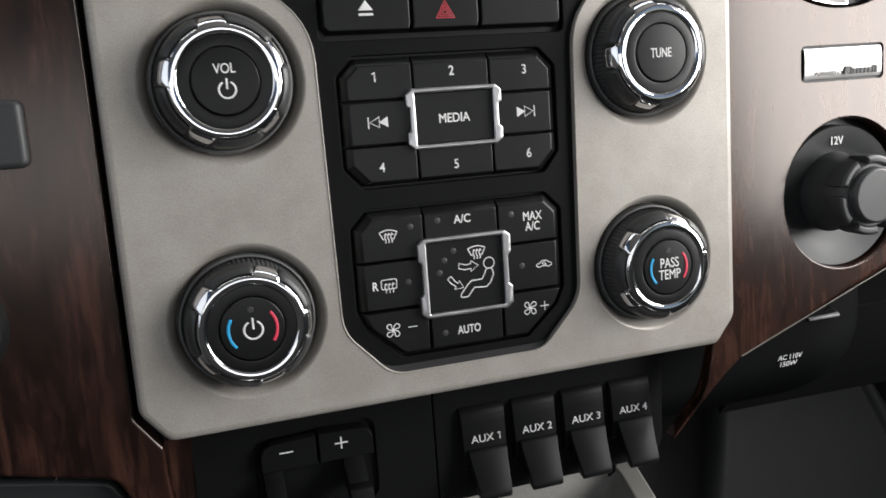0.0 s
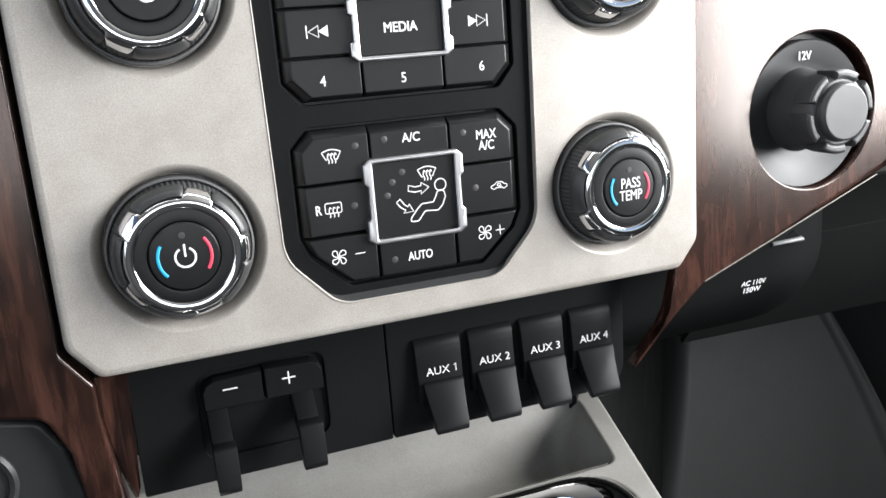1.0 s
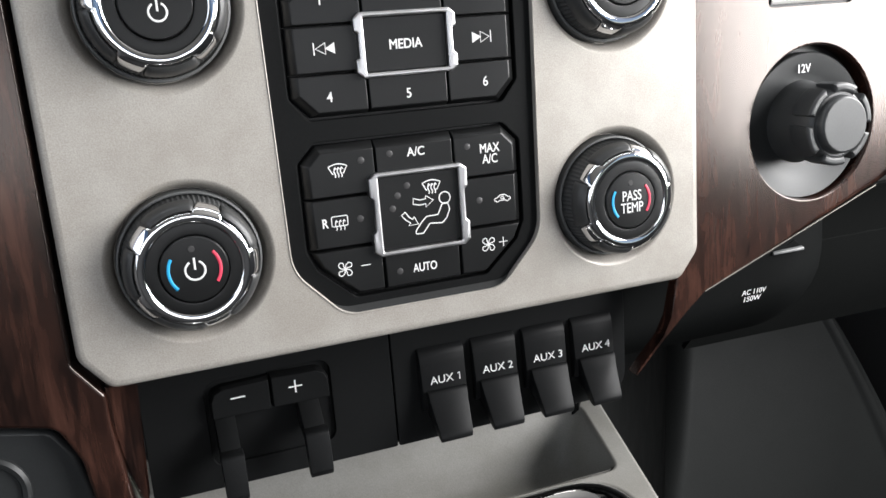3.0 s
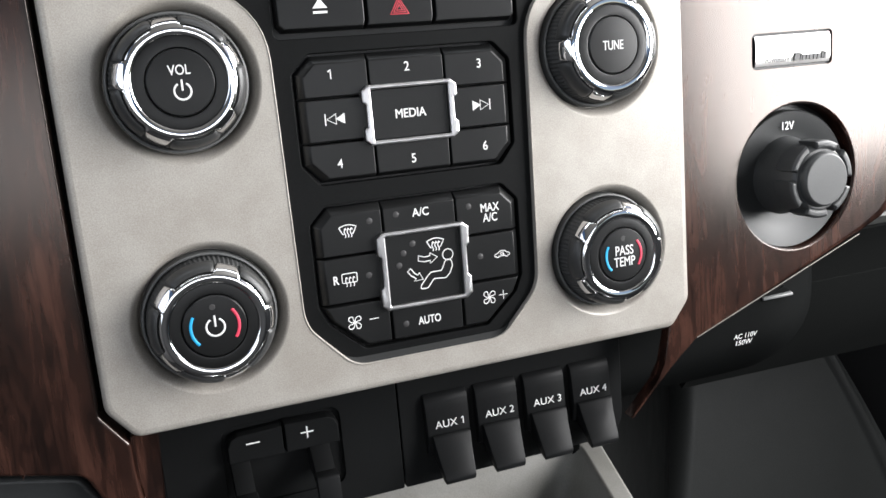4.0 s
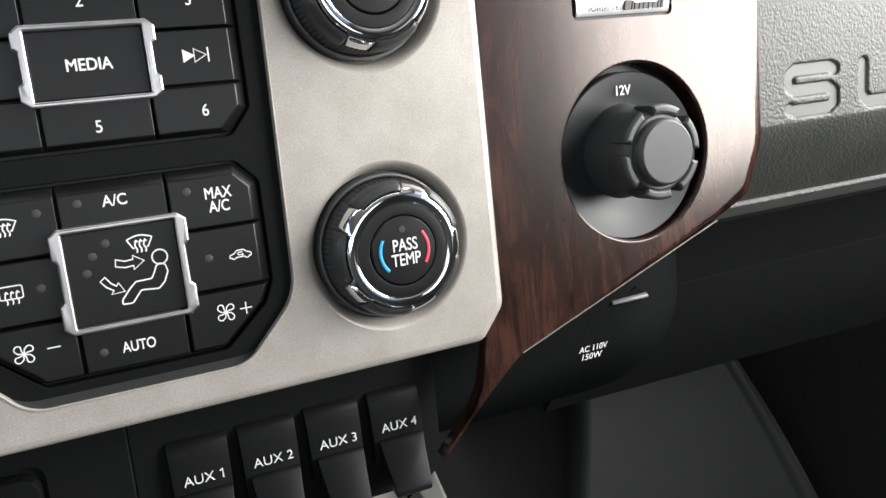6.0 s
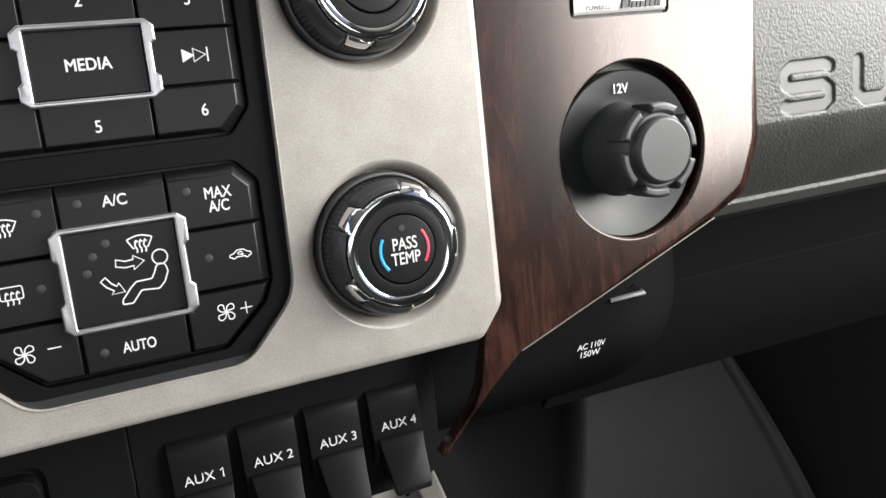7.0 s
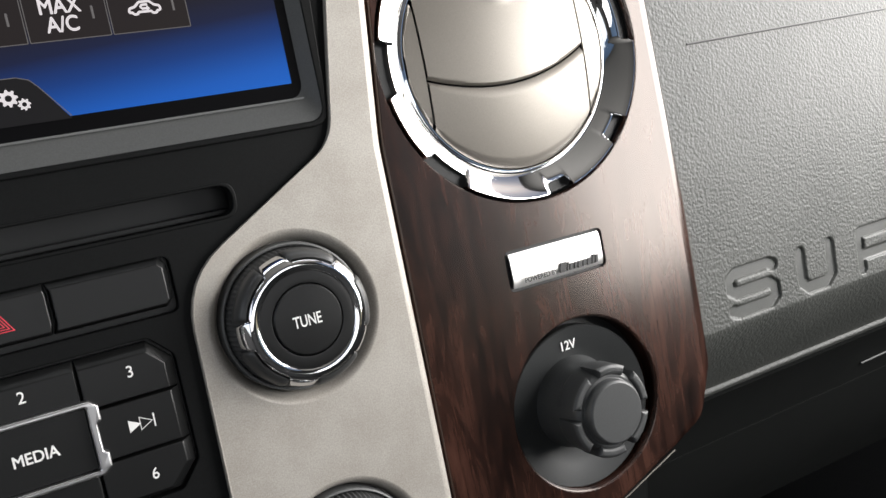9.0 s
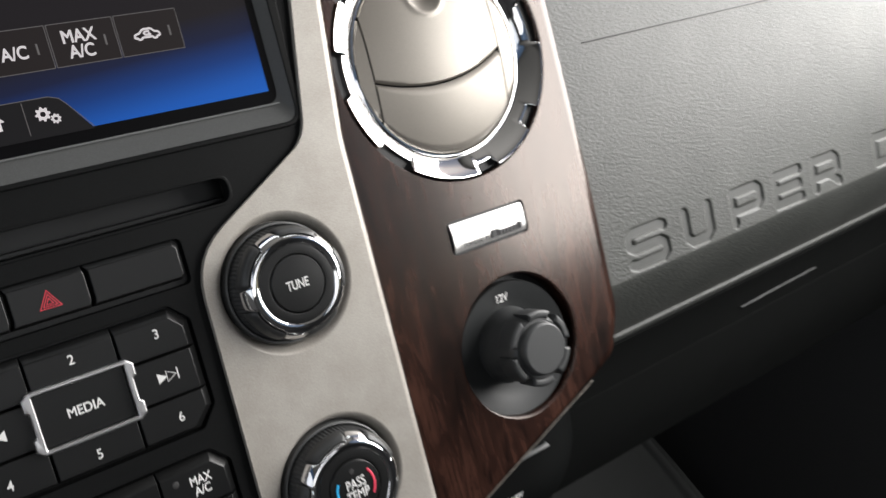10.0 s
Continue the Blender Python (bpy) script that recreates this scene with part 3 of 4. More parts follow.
for text, mesh, (x, z) in keys:
    key = part("key", mesh, KEY, audio)
    if text == "1":
        part("number", one(x, z, 3.1), INK, key)
    elif text in "23456":
        part("number", words(text, 3.1, x, z, 0.0, 0.9, 0.06, 0.025), INK, key)
    else:
        s = 1 if text == "next" else -1
        tri = slab([(x - s * 3.6, z + 1.75), (x - s * 0.4, z), (x - s * 3.6, z - 1.75)][::s], -0.1, 0.3, 0.04)
        part("icon", merged(tri, strokes([[(x - s * 0.6, z + 1.75), (x + s * 2.6, z), (x - s * 0.6, z - 1.75), (x - s * 0.6, z + 1.75)], [(x + s * 3.1, z + 1.9), (x + s * 3.1, z - 1.9)]], 0.42)), INK, key)
media = part("media_key", slab(box(-13.9, -8.5, 13.9, 8.5, 0.4), -0.3, 4, 0.3), KEY, audio)
part("lettering", words("MEDIA", 3.1, 0.1, -0.2, -0.3, 0.78, 0.06, 0.07, fit=11.2), INK, media)
part("bright_surround", ring_frame(0, 0, 17.2, 10.2), CHROME_SOFT, audio, "notched satin chrome surround")

climate = thing("climate_key_panel", "black climate keys with white signs round a framed airflow key", "control panel")
part("key_well", slab(inset(CLIMATE_WELL, -1.5), 5.2, 8.6, 0.3), BLACK, climate)


def low_corner(s):
    """The fan key at a lower corner, cut by a long slant."""
    poly = [(s * 38.3, -64.3), (s * 35.6, -70.2), (s * 23.5, -81), (s * 13.9, -81), (s * 13.9, -64.3)]
    return keycap(poly, [1.4, 1.2, 1.2, 0.5, 0.5], 0.0, 5.0)


k = part("demist_key", chamfered_key(-38.3, -47.0, -13.9, -30, {3: (5.6, 5.6)}, (0, 0, W, W)), KEY, climate)
mark(windscreen(-26.5, -38.2, 0.86), 0.36, k)
indicator(-18.5, -36.0, k)
k = part("cooling_key", chamfered_key(-13.6, -47.0, 13.6, -30, (), (0, 0, W, 0)), KEY, climate)
part("lettering", words("A/C", 3.0, 0.4, -35.2, 0, 0.78, 0.06, 0.05, fit=6.2), INK, k)
indicator(-8.7, -35.0, k)
k = part("full_cooling_key", chamfered_key(13.9, -46.4, 38.3, -30, {2: (5.6, 5.6)}, (0, W, W, 0)), KEY, climate)
part("lettering", words("MAX\nA/C", 3.0, 27.2, -38.9, 0, 0.78, 0.06, 0.05, fit=7.3), INK, k)
indicator(18.9, -35.8, k)
k = part("rear_demist_key", chamfered_key(-38.3, -63.9, -13.9, -47.4, (), (0, 0, 0, W)), KEY, climate)
part("lettering", words("R", 2.9, -32.4, -55.2, 0, 0.8, 0.06, 0.08), INK, k)
pane = rounded([(-30.3, -56.6, 0.6), (-24.9, -56.6, 0.6), (-24.9, -53.3, 0.6), (-30.3, -53.3, 0.6)], 3)
mark([pane + [pane[0]], *wavy(-28.9, -58.0, 3.3, 0.22), *wavy(-27.6, -58.0, 3.3, 0.22), *wavy(-26.3, -58.0, 3.3, 0.22)], 0.33, k)
indicator(-20.6, -55.1, k)
k = part("recirculation_key", chamfered_key(13.9, -63.9, 38.3, -46.8, (), (0, W, 0, 0)), KEY, climate)
mark(car_sign(30.8, -55.2, 0.9), 0.3, k)
indicator(22.1, -54.8, k)
k = part("fan_down_key", low_corner(-1), KEY, climate)
mark([*fan(-27.4, -71.3, 0.98), [(-21.9, -71.0), (-18.6, -71.0)]], 0.33, k)
k = part("fan_up_key", low_corner(1), KEY, climate)
mark([*fan(24.5, -70.8, 0.98), [(28.5, -70.6), (31.9, -70.6)], [(30.2, -68.9), (30.2, -72.3)]], 0.33, k)
k = part("auto_key", chamfered_key(-13.6, -81, 13.6, -64.3, (), (1.0, 0, 0, 0)), KEY, climate)
part("lettering", words("AUTO", 3.0, 0.4, -74.8, 0, 0.78, 0.06, 0.05, fit=8.7), INK, k)
indicator(-8.6, -75.1, k)
k = part("airflow_key", slab(box(-13.9, -67.0, 14.3, -42.4, 0.4), -0.3, 4, 0.3), KEY, climate)
seat = rounded([(8.0, -54.3, 0.6), (7.3, -55.9, 0.4), (6.4, -57.5, 0.7), (2.3, -57.6, 0.9), (0.7, -59.0, 0.4), (-1.7, -61.8, 0.6), (-2.0, -63.1, 0.8), (0.7, -63.2, 0.9), (3.3, -60.1, 0.9), (7.9, -60.5, 1.0), (9.6, -58.9, 1.0), (10.8, -56.2, 0.8), (10.4, -54.2, 1.0), (9.0, -53.7, 0.8)], 4)
seat.append(seat[0])
level_arrow = [(-1.9, -50.9), (0.4, -51.7), (2.4, -51.5), (2.6, -50.5), (5.2, -52.3), (2.4, -54.3), (2.4, -53.2), (0.2, -53.4), (-2.1, -52.8), (-1.9, -50.9)]
falling_arrow = [(-5.2, -55.1), (-3.9, -57.0), (-2.7, -57.9), (-2.1, -57.1), (-0.8, -59.7), (-4.2, -59.9), (-3.5, -59.0), (-5.2, -57.8), (-6.5, -56.1), (-5.2, -55.1)]
ball = arc(9.3, -52.0, 2.0, 0, 360, 22)
ball[-1] = ball[0]
mark([seat, ball, level_arrow, falling_arrow, *windscreen(4.9, -47.4, 0.9)], 0.4, k, -0.3)
for x, z in ((-3.7, -46.2), (-7.3, -49.2), (-9.3, -53.4)):
    indicator(x, z, k, -0.3)
part("bright_surround", ring_frame(0.2, -54.8, 17.3, 14.1), CHROME_SOFT, climate, "notched satin chrome surround")

switches = thing("upper_key_row", "row of three black keys: eject, hazard and a blank", "control panel")
part("key_well", slab(box(-45, 26.8, 45, 45, 2), 5.2, 8.6, 0.3), BLACK, switches)


k = part("eject_key", keycap([(-42.8, 31), (-40.8, 29), (-13.4, 29), (-12.6, 31.8), (-12.6, 40.2), (-13.4, 43), (-40.8, 43), (-42.8, 41)], [1, 1, .5, .5, .5, 1.8, 1.8, 1], 0.0, 5), KEY, switches)
part("icon", merged(slab([(-30.4, 36.2), (-25.4, 36.2), (-27.9, 39.4)], -0.1, 0.3, 0.04), strokes([[(-30.3, 34.9), (-25.5, 34.9)]], 0.8)), INK, k)
k = part("hazard_key", keycap([(-12.9, 29), (10.9, 29), (11.7, 31.8), (11.7, 40.2), (10.9, 43), (-12.9, 43), (-12.1, 40.2), (-12.1, 31.8)], [1, .5, .5, .5, 1.8, .5, .5, .5], 0.0, 5), KEY, switches)
tri = lambda h: [(h * math.cos(radians(a)) - 0.6, h * math.sin(radians(a)) + 34.8) for a in (90, 210, 330, 90)]
mark([tri(3.7), tri(2.45), tri(1.2)], 0.5, k, 0.0, INK_RED)
k = part("blank_key", keycap([(11.4, 29), (40.8, 29), (42.8, 31), (42.8, 41), (40.8, 43), (11.4, 43), (12.2, 40.2), (12.2, 31.8)], [1, 1, 1.4, 1.8, 1.8, .5, .5, .5], 0.0, 5), KEY, switches)

# ---------------------------------------------------------------- touch screen
screen = thing("touch_screen", "lit touch screen with a blue lower band in a grey surround", "display")


part("outer_surround", slab(rounded([(-98.5, 70.6, 6), (98.5, 70.6, 6), (101, 118, 20), (101, 160, 20), (98, 198, 8), (-98, 198, 8), (-101, 160, 20), (-101, 118, 20)]), 0.6, 8, 0.5, [box(-97, 72.4, 97, 196, 5)]), FASCIA, screen)
part("sloping_surround", sloping_ring(box(-97, 72.4, 97, 196, 5), box(-93.4, 80.0, 93.4, 190, 5), 0.8, 4.4), BEZEL_GREY, screen, "grey sloping surround")
part("border_glass", slab(box(-93.6, 79.6, 93.6, 190.4, 1), 4.4, 7, 0.2), GLOSS_BLACK, screen, "gloss black border")
part("bright_edge", slab(box(-93.6, 79.4, 93.6, 80.1, 0.2), 3.6, 6, 0.15), COLLAR, screen)
picture = part("picture", slab(box(-90.4, 84.6, 90.4, 186, 0.3), 4.2, 5, 0.05), SCREEN, screen, "dark picture turning blue below")
for x0, x1 in ((-19.5, 1.2), (1.8, 22.4), (23.0, 43.4), (44.0, 64.8)):
    skey = part("screen_key", slab(box(x0, 104.4, x1, 117.8, 0.3), 4.08, 4.3, 0.05), SCREEN_KEY, picture)
    edge_line = box(x0, 104.4, x1, 117.8, 0.3)
    part("outline", strokes([edge_line + [edge_line[0]]], 0.22, 4.05), SCREEN_LINE, picture)
    part("tick", strokes([[(x1 - 3.6, 109.2), (x1 - 3.6, 112.6)]], 0.6, 4.05), SCREEN_LINE, picture)
part("screen_lettering", words("A/C", 3.9, 11.8, 110.6, 4.08, 0.85, 0.04, 0.1), SCREEN_TEXT, picture)
part("screen_lettering", words("MAX\nA/C", 4.0, 32.0, 111.0, 4.08, 0.85, 0.04, 0.1), SCREEN_TEXT, picture)
part("screen_icon", strokes(car_sign(53.4, 110.6, 1.25), 0.65, 4.08), SCREEN_TEXT, picture)
part("screen_tab", slab([(-40, 84.0), (28.6, 84.0), (22.2, 93.2), (20.4, 95.2), (17.4, 96.2), (-40, 96.2)], 4.08, 4.3, 0.05), SCREEN_TAB, picture)
part("tab_outline", strokes([[(28.6, 84.6), (22.2, 93.2), (20.4, 95.2), (17.4, 96.2), (-40, 96.2)], [(9.4, 85.4), (9.4, 95.6)]], 0.22, 4.05), SCREEN_LINE, picture)


def cog(x, z, r):
    pts = []
    for i in range(32):
        rr = r if i % 4 in (0, 1) else r * 0.74
        pts.append((x + rr * math.cos(2 * math.pi * i / 32), z + rr * math.sin(2 * math.pi * i / 32)))
    return slab(pts, 3.98, 4.2, 0.03, [circle(x, z, r * 0.38, 16)])


part("screen_icon", merged(cog(14.6, 91.2, 2.3), cog(18.0, 89.2, 1.6)), SCREEN_TEXT, picture)
part("screen_icon", slab([(0.4, 88.4), (2.2, 88.4), (2.2, 91.0), (3.4, 91.0), (1.3, 93.4), (-0.8, 91.0), (0.4, 91.0)], 3.98, 4.2, 0.03), SCREEN_TEXT, picture)

# ---------------------------------------------------------------- knobs


def sector(r0, r1, a0, a1, n=10):
    return [(r1 * math.cos(radians(a0 + (a1 - a0) * i / n)), r1 * math.sin(radians(a0 + (a1 - a0) * i / n))) for i in range(n + 1)] + [
        (r0 * math.cos(radians(a1 + (a0 - a1) * i / n)), r0 * math.sin(radians(a1 + (a0 - a1) * i / n))) for i in range(n + 1)]


def tabbed_ring(tabs, n=360):
    """A rounded ring whose tabs flare out and bend down over the shoulder of the grip."""
    inner = [(14.1, -8.0), (14.12, -10.15), (14.25, -10.4), (14.6, -10.52), (15.5, -10.66), (16.3, -10.62)]
    plain = [(16.85, -10.4), (17.12, -9.8), (17.2, -8.6), (17.2, -7.7), (17.1, -6.8)]
    tab = [(17.2, -10.35), (18.15, -9.55), (18.85, -8.5), (19.4, -7.2), (19.7, -6.0)]

    def f(u, v):
        a = 360 * u
        d = min(abs((a - t + 180) % 360 - 180) for t in tabs)
        i = round(v * 10)
        if i < 6:
            r, y = inner[i]
        else:
            k = max(0.0, min(1.0, (16.2 - 1.05 * (i - 6) - d) / 2.6))
            r, y = (p + (q - p) * k for p, q in zip(plain[i - 6], tab[i - 6]))
        return (r * math.cos(radians(a)), y, r * math.sin(radians(a)))
    return grid(f, n, 10)


def grip_pad(middle, half=22.6):
    """A smooth pad on the shoulder of the grip between two tabs, rounded off at its ends."""
    prof = [(17.3, -7.8), (17.35, -9.3), (17.75, -9.85), (18.5, -9.6), (19.4, -8.6), (20.1, -7.0), (20.5, -5.3), (20.4, -4.3), (19.7, -3.9)]

    def f(u, v):
        e = 2 * u - 1
        r, y = prof[round(v * 8)]
        i = round(v * 8)
        stretch = 1.0 + 0.07 * max(0, i - 2) / 6
        drop = abs(e) ** 14
        return ((r - 0.45 * drop) * math.cos(radians(middle + half * stretch * e)), y + 0.5 * drop, (r - 0.45 * drop) * math.sin(radians(middle + half * stretch * e)))
    return grid(f, 32, 8)


def make_knob(x, z, turn, label):
    knob = thing("rotary_knob", label, "knob", "rotary knobs", x, 0, z)
    part("collar", lathe([(22.3, 7), (22.2, 2.2), (21.9, 1.3), (21.4, 1.1), (21.0, 1.5), (20.9, 7)]), COLLAR, knob, "dark grey collar")
    part("grip", lathe([(20.95, 5.2), (20.9, 2.2), (20.6, -1.0), (20.1, -3.8), (19.5, -5.6), (18.6, -7.0), (16.6, -8.0), (12, -8.2)], 168, 0, 0, 0.34), RUBBER, knob, "ribbed black rubber grip")
    tabs = [turn + 72 * i for i in range(5)]
    part("chrome_ring", tabbed_ring(tabs), CHROME, knob, "polished chrome ring with five tabs")
    for a in tabs:
        part("grip_pad", grip_pad(a + 36), GRIP_PAD, knob, "smooth black pad")
    part("inner_ring", lathe([(14.3, -8.2), (14.25, -9.9), (13.9, -10.3), (11.2, -10.6), (10.55, -10.5), (10.4, -9.6), (10.4, -8)]), KEY, knob)
    top = part("push_cap", lathe([(10.2, -8.2), (10.15, -10.5), (9.75, -11.0), (6, -11.25), (0, -11.35)]), KEY, knob)
    return knob, top


TOP = -11.36
knob, top = make_knob(*KNOBS[0], "black volume knob with a chrome tabbed ring")
part("lettering", words("VOL", 3.0, -0.1, 3.8, TOP, 0.78, 0.06, 0.045, fit=6.6), INK, top)
mark(power_sign(0.2, -2.6, 2.5), 0.6, top, TOP)
knob, top = make_knob(*KNOBS[1], "black tuning knob with a chrome tabbed ring")
part("lettering", words("TUNE", 3.3, -0.6, 0, TOP, 0.78, 0.06, 0.03, fit=8.4), INK, top)
for n, text in ((2, "black driver temperature knob with blue and red arcs"), (3, "black passenger temperature knob with blue and red arcs")):
    knob, top = make_knob(*KNOBS[n], text)
    part("blue_arc", strokes([arc(0, 0, 7.6, 148, 224, 16)], 0.95, TOP), INK_BLUE, top, "blue cold arc")
    part("red_arc", strokes([arc(0, 0, 7.6, -36, 40, 16)], 0.95, TOP), INK_PINK, top, "red warm arc")
    part("indicator_lens", lathe([(1.0, TOP + 0.1), (0.9, TOP - 0.06), (0, TOP - 0.08)], 18, -0.2, 6.4), LED, top)
    if n == 2:
        mark(power_sign(0.1, -0.2, 2.9), 0.65, top, TOP)
    else:
        part("lettering", words("PASS\nTEMP", 3.45, 0.2, -0.3, TOP, 0.75, 0.06, 0.035, fit=9.2), INK, top)

# ---------------------------------------------------------------- wood veneer panels
VENT = (176.0, 85.5)
SOCKET = (179.5, -45.0)
wood_right = [(118.6, -86.5, 4), (112.6, -94, 4), (110.5, -104, 6), (108.2, -117, 6), (104.4, -124.2, 5), (91.0, -137.8, 0.3), (91.4, -138.6, 0.3), (104.6, -125.8, 5), (109.4, -121.2, 6), (116.8, -114.8, 5), (124.4, -108.8, 2), (217, -75.2, 8), (234, -69.5, 12), (242.6, -48, 22), (243.2, 14, 40), (240.5, 110, 60), (236, 170, 30), (222, 212, 10), (127.4, 212, 0.3), (124.9, 118, 30), (118.6, 62, 60)]
trim = thing("wood_trim_panel", "dark walnut veneer panel on the passenger side of the stack", "dashboard trim", "wood trim panels")


def roll(x, z):
    """The veneer rolls back along its far side and has a crisp edge elsewhere."""
    if z < -104 and x < 126:
        return 0.01
    return 0.12 + 0.88 * max(0.0, min(1.0, (x - 205) / 25))


part("veneer", edged_plate(wood_right, [circle(*VENT, 53.6, 96), circle(*SOCKET, 32.8, 96), box(155.6, 2.6, 198.4, 17.4, 2.5)], [(6.4, 12.0), (4.6, 12.25), (2.9, 12.85), (1.5, 13.9), (0.5, 15.6), (0.1, 18.2), (0, 22), (0, 27)], 6.0, roll), WOOD, trim)
part("socket_rim", lathe([(33.0, 11.99), (32.5, 12.15), (32.1, 12.6), (31.95, 13.3), (31.9, 20)], 96, *SOCKET), WOOD, trim, "rounded veneer edge of the socket hole")
part("vent_rim", lathe([(53.9, 11.99), (53.5, 12.2), (53.25, 12.8), (53.2, 20)], 96, *VENT), WOOD, trim, "rounded veneer edge of the vent hole")
part("backing", slab(rounded([(103, -100), (124, -104), (214, -72, 10), (236, -58, 14), (236, 108), (218, 208), (100, 208)]), 21, 36, 0.4, [circle(*VENT, 53.6, 96), circle(*SOCKET, 31.8, 96)]), LOWER, trim, "matt black backing")
part("edge_strip", strokes([[(125.0, -108.4), (170, -92.0), (215, -75.6)]], 0.6, 11.9, 1.0), SILVER_VANE, trim, "thin bright edge strip")
wood_left = [(-114.6, 62, 60), (-121.8, 118, 30), (-124, 212, 0), (-222, 212, 10), (-236, 170, 30), (-240, 110, 30), (-240, -60, 14), (-216, -84, 10), (-140, -103, 5), (-122, -107.5, 6), (-116.5, -120, 6), (-112, -160, 2), (-102.6, -160, 1), (-103.0, -146, 3), (-103.9, -136, 4), (-105.2, -122, 8), (-106.5, -110, 6), (-106.6, -99.4, 3), (-114.6, -88.0, 4)]
trim2 = thing("wood_trim_panel", "dark walnut veneer panel on the driver side of the stack", "dashboard trim", "wood trim panels")
part("veneer", slab(rounded(wood_left), 2.5, 20, 1.3, [circle(-VENT[0], VENT[1], 54, 96)], 3), WOOD, trim2)

part("backing", slab(rounded([(-100, -92), (-100, 208), (-218, 208), (-236, 108), (-236, -62), (-112, -92)]), 19, 36, 0.4, [circle(-VENT[0], VENT[1], 53.6, 96)]), FASCIA, trim2, "matt black backing")

knee = thing("knee_panel", "black moulded panel below the driver side veneer", "dashboard trim")
part("panel", slab(rounded([(-113.5, -140, 3), (-118, -120, 6), (-124, -109.5, 7), (-142, -105.5, 6), (-230, -88, 4), (-240, -190, 4), (-112, -190, 4)]), 9, 30, 2.0, (), 3), GREY_GLOSS, knee)
part("round_boss", lathe([(13.5, 9.5), (13.2, 8.2), (12.0, 7.4), (10.6, 7.8), (10.0, 9.0), (0, 9.2)], 48, -146, -127), GREY_GLOSS, knee)
dial = thing("driver_side_switch", "dark grey square switch set in the driver side veneer", "switch")
part("switch_body", slab(box(-158, -5.5, -133.2, 14.5, 3), -2, 8, 2.0, (), 3), GREY, dial)
selector = thing("driver_side_selector", "black round selector knob on the driver side veneer", "knob")
part("knob_body", lathe([(18, 7), (17.6, 0), (16.4, -6), (14.6, -8), (0, -8.4)], 64, -163.5, -52), BLACK, selector)

# ---------------------------------------------------------------- air vent
vent = thing("air_vent", "round air vent with satin vanes in a notched chrome ring", "air vent", "", VENT[0], 0, VENT[1])
gaps = [(180, 10), (226, 9), (279.5, 5.5), (318, 6), (9, 11), (52, 6), (90, 6), (138, 9)]


def notched(r, low, gap, n=240, ease=2.0):
    pts = []
    for i in range(n):
        a = 360 * i / n
        d = min((abs((a - s + 180) % 360 - 180) - h) for s, h in gap)
        k = max(0.0, min(1.0, (ease / 2 - d) / ease))
        rr = r + (low - r) * k
        pts.append((rr * math.cos(radians(a)), rr * math.sin(radians(a))))
    return pts


part("notch_seat", lathe([(47.6, 15.6), (52.2, 15.4), (52.9, 15.9), (53.0, 17)], 96), BLACK, vent)
part("housing", lathe([(53.5, 13.4), (53.2, 15), (53.0, 30), (30, 40), (0, 40)], 96), BLACK, vent, "dark housing")


def notched_ring(n=480):
    """A ring of rounded section whose outer edge steps in at the notches."""
    edge = notched(52.4, 48.4, gaps, n, 1.2)

    def f(u, v):
        x, z = edge[round(u * n) % n]
        big = math.hypot(x, z)
        prof = [(42.2, 20), (42.2, 18.2), (42.4, 17.6), (42.8, 17.25), (45.6, 14.5), (big - 0.8, 13.9 - 0.66 * (big - 48.4)), (big - 0.3, 13.85 - 0.66 * (big - 48.4)), (big, 14.3 - 0.66 * (big - 48.4)), (big, 20)]
        r, y = prof[round(v * 8)]
        return (x / big * r, y, z / big * r)
    return grid(f, n, 8)


part("chrome_ring", notched_ring(), CHROME, vent, "polished chrome ring with notches")
part("inner_flange", lathe([(42.5, 17.8), (41.9, 17.0), (41.6, 17.0), (41.2, 18), (41.0, 24)], 96), CHROME, vent)


def vane(x0, x1, low, high, nu=36, nv=14):
    """One curved vane between two edges, bulging to the front."""
    def f(u, v):
        x = x0 + (x1 - x0) * u
        lim = math.sqrt(max(0.0, 40.9 ** 2 - x * x))
        a, b = max(-lim, low(x)), min(lim, high(x))
        b = max(a, b)
        z = a + (b - a) * v
        y = 12.2 + 4.6 * (x * x + z * z) / 1600
        dent = max(0.0, 1 - ((x + 2.5) ** 2 + (z - 27) ** 2) / 66)
        y += 3.4 * dent ** 1.5 - 0.5 * math.exp(-(math.hypot(x + 2.5, z - 27) - 8.6) ** 2 / 1.2)
        rim = min(v, 1 - v) * (b - a)
        return (x, y + 1.2 * max(0, 1 - rim / 0.8), z)
    return grid(f, nu, nv, 0.8)


curve_mid = lambda x: -10.9 + 0.0070 * (x + 6) ** 2
part("upper_vane", vane(-34.2, 30.8, lambda x: curve_mid(x) + 0.35, lambda x: 99, 64, 60), SILVER_VANE, vent)
part("lower_vane", vane(-34.2, 30.8, lambda x: -99, lambda x: curve_mid(x) - 0.35), SILVER_VANE, vent)
part("side_vane", vane(-40.7, -35.0, lambda x: -99, lambda x: 99, 10, 24), SILVER_VANE, vent)
part("side_vane", vane(31.6, 40.7, lambda x: -99, lambda x: 99, 10, 24), SILVER_VANE, vent)

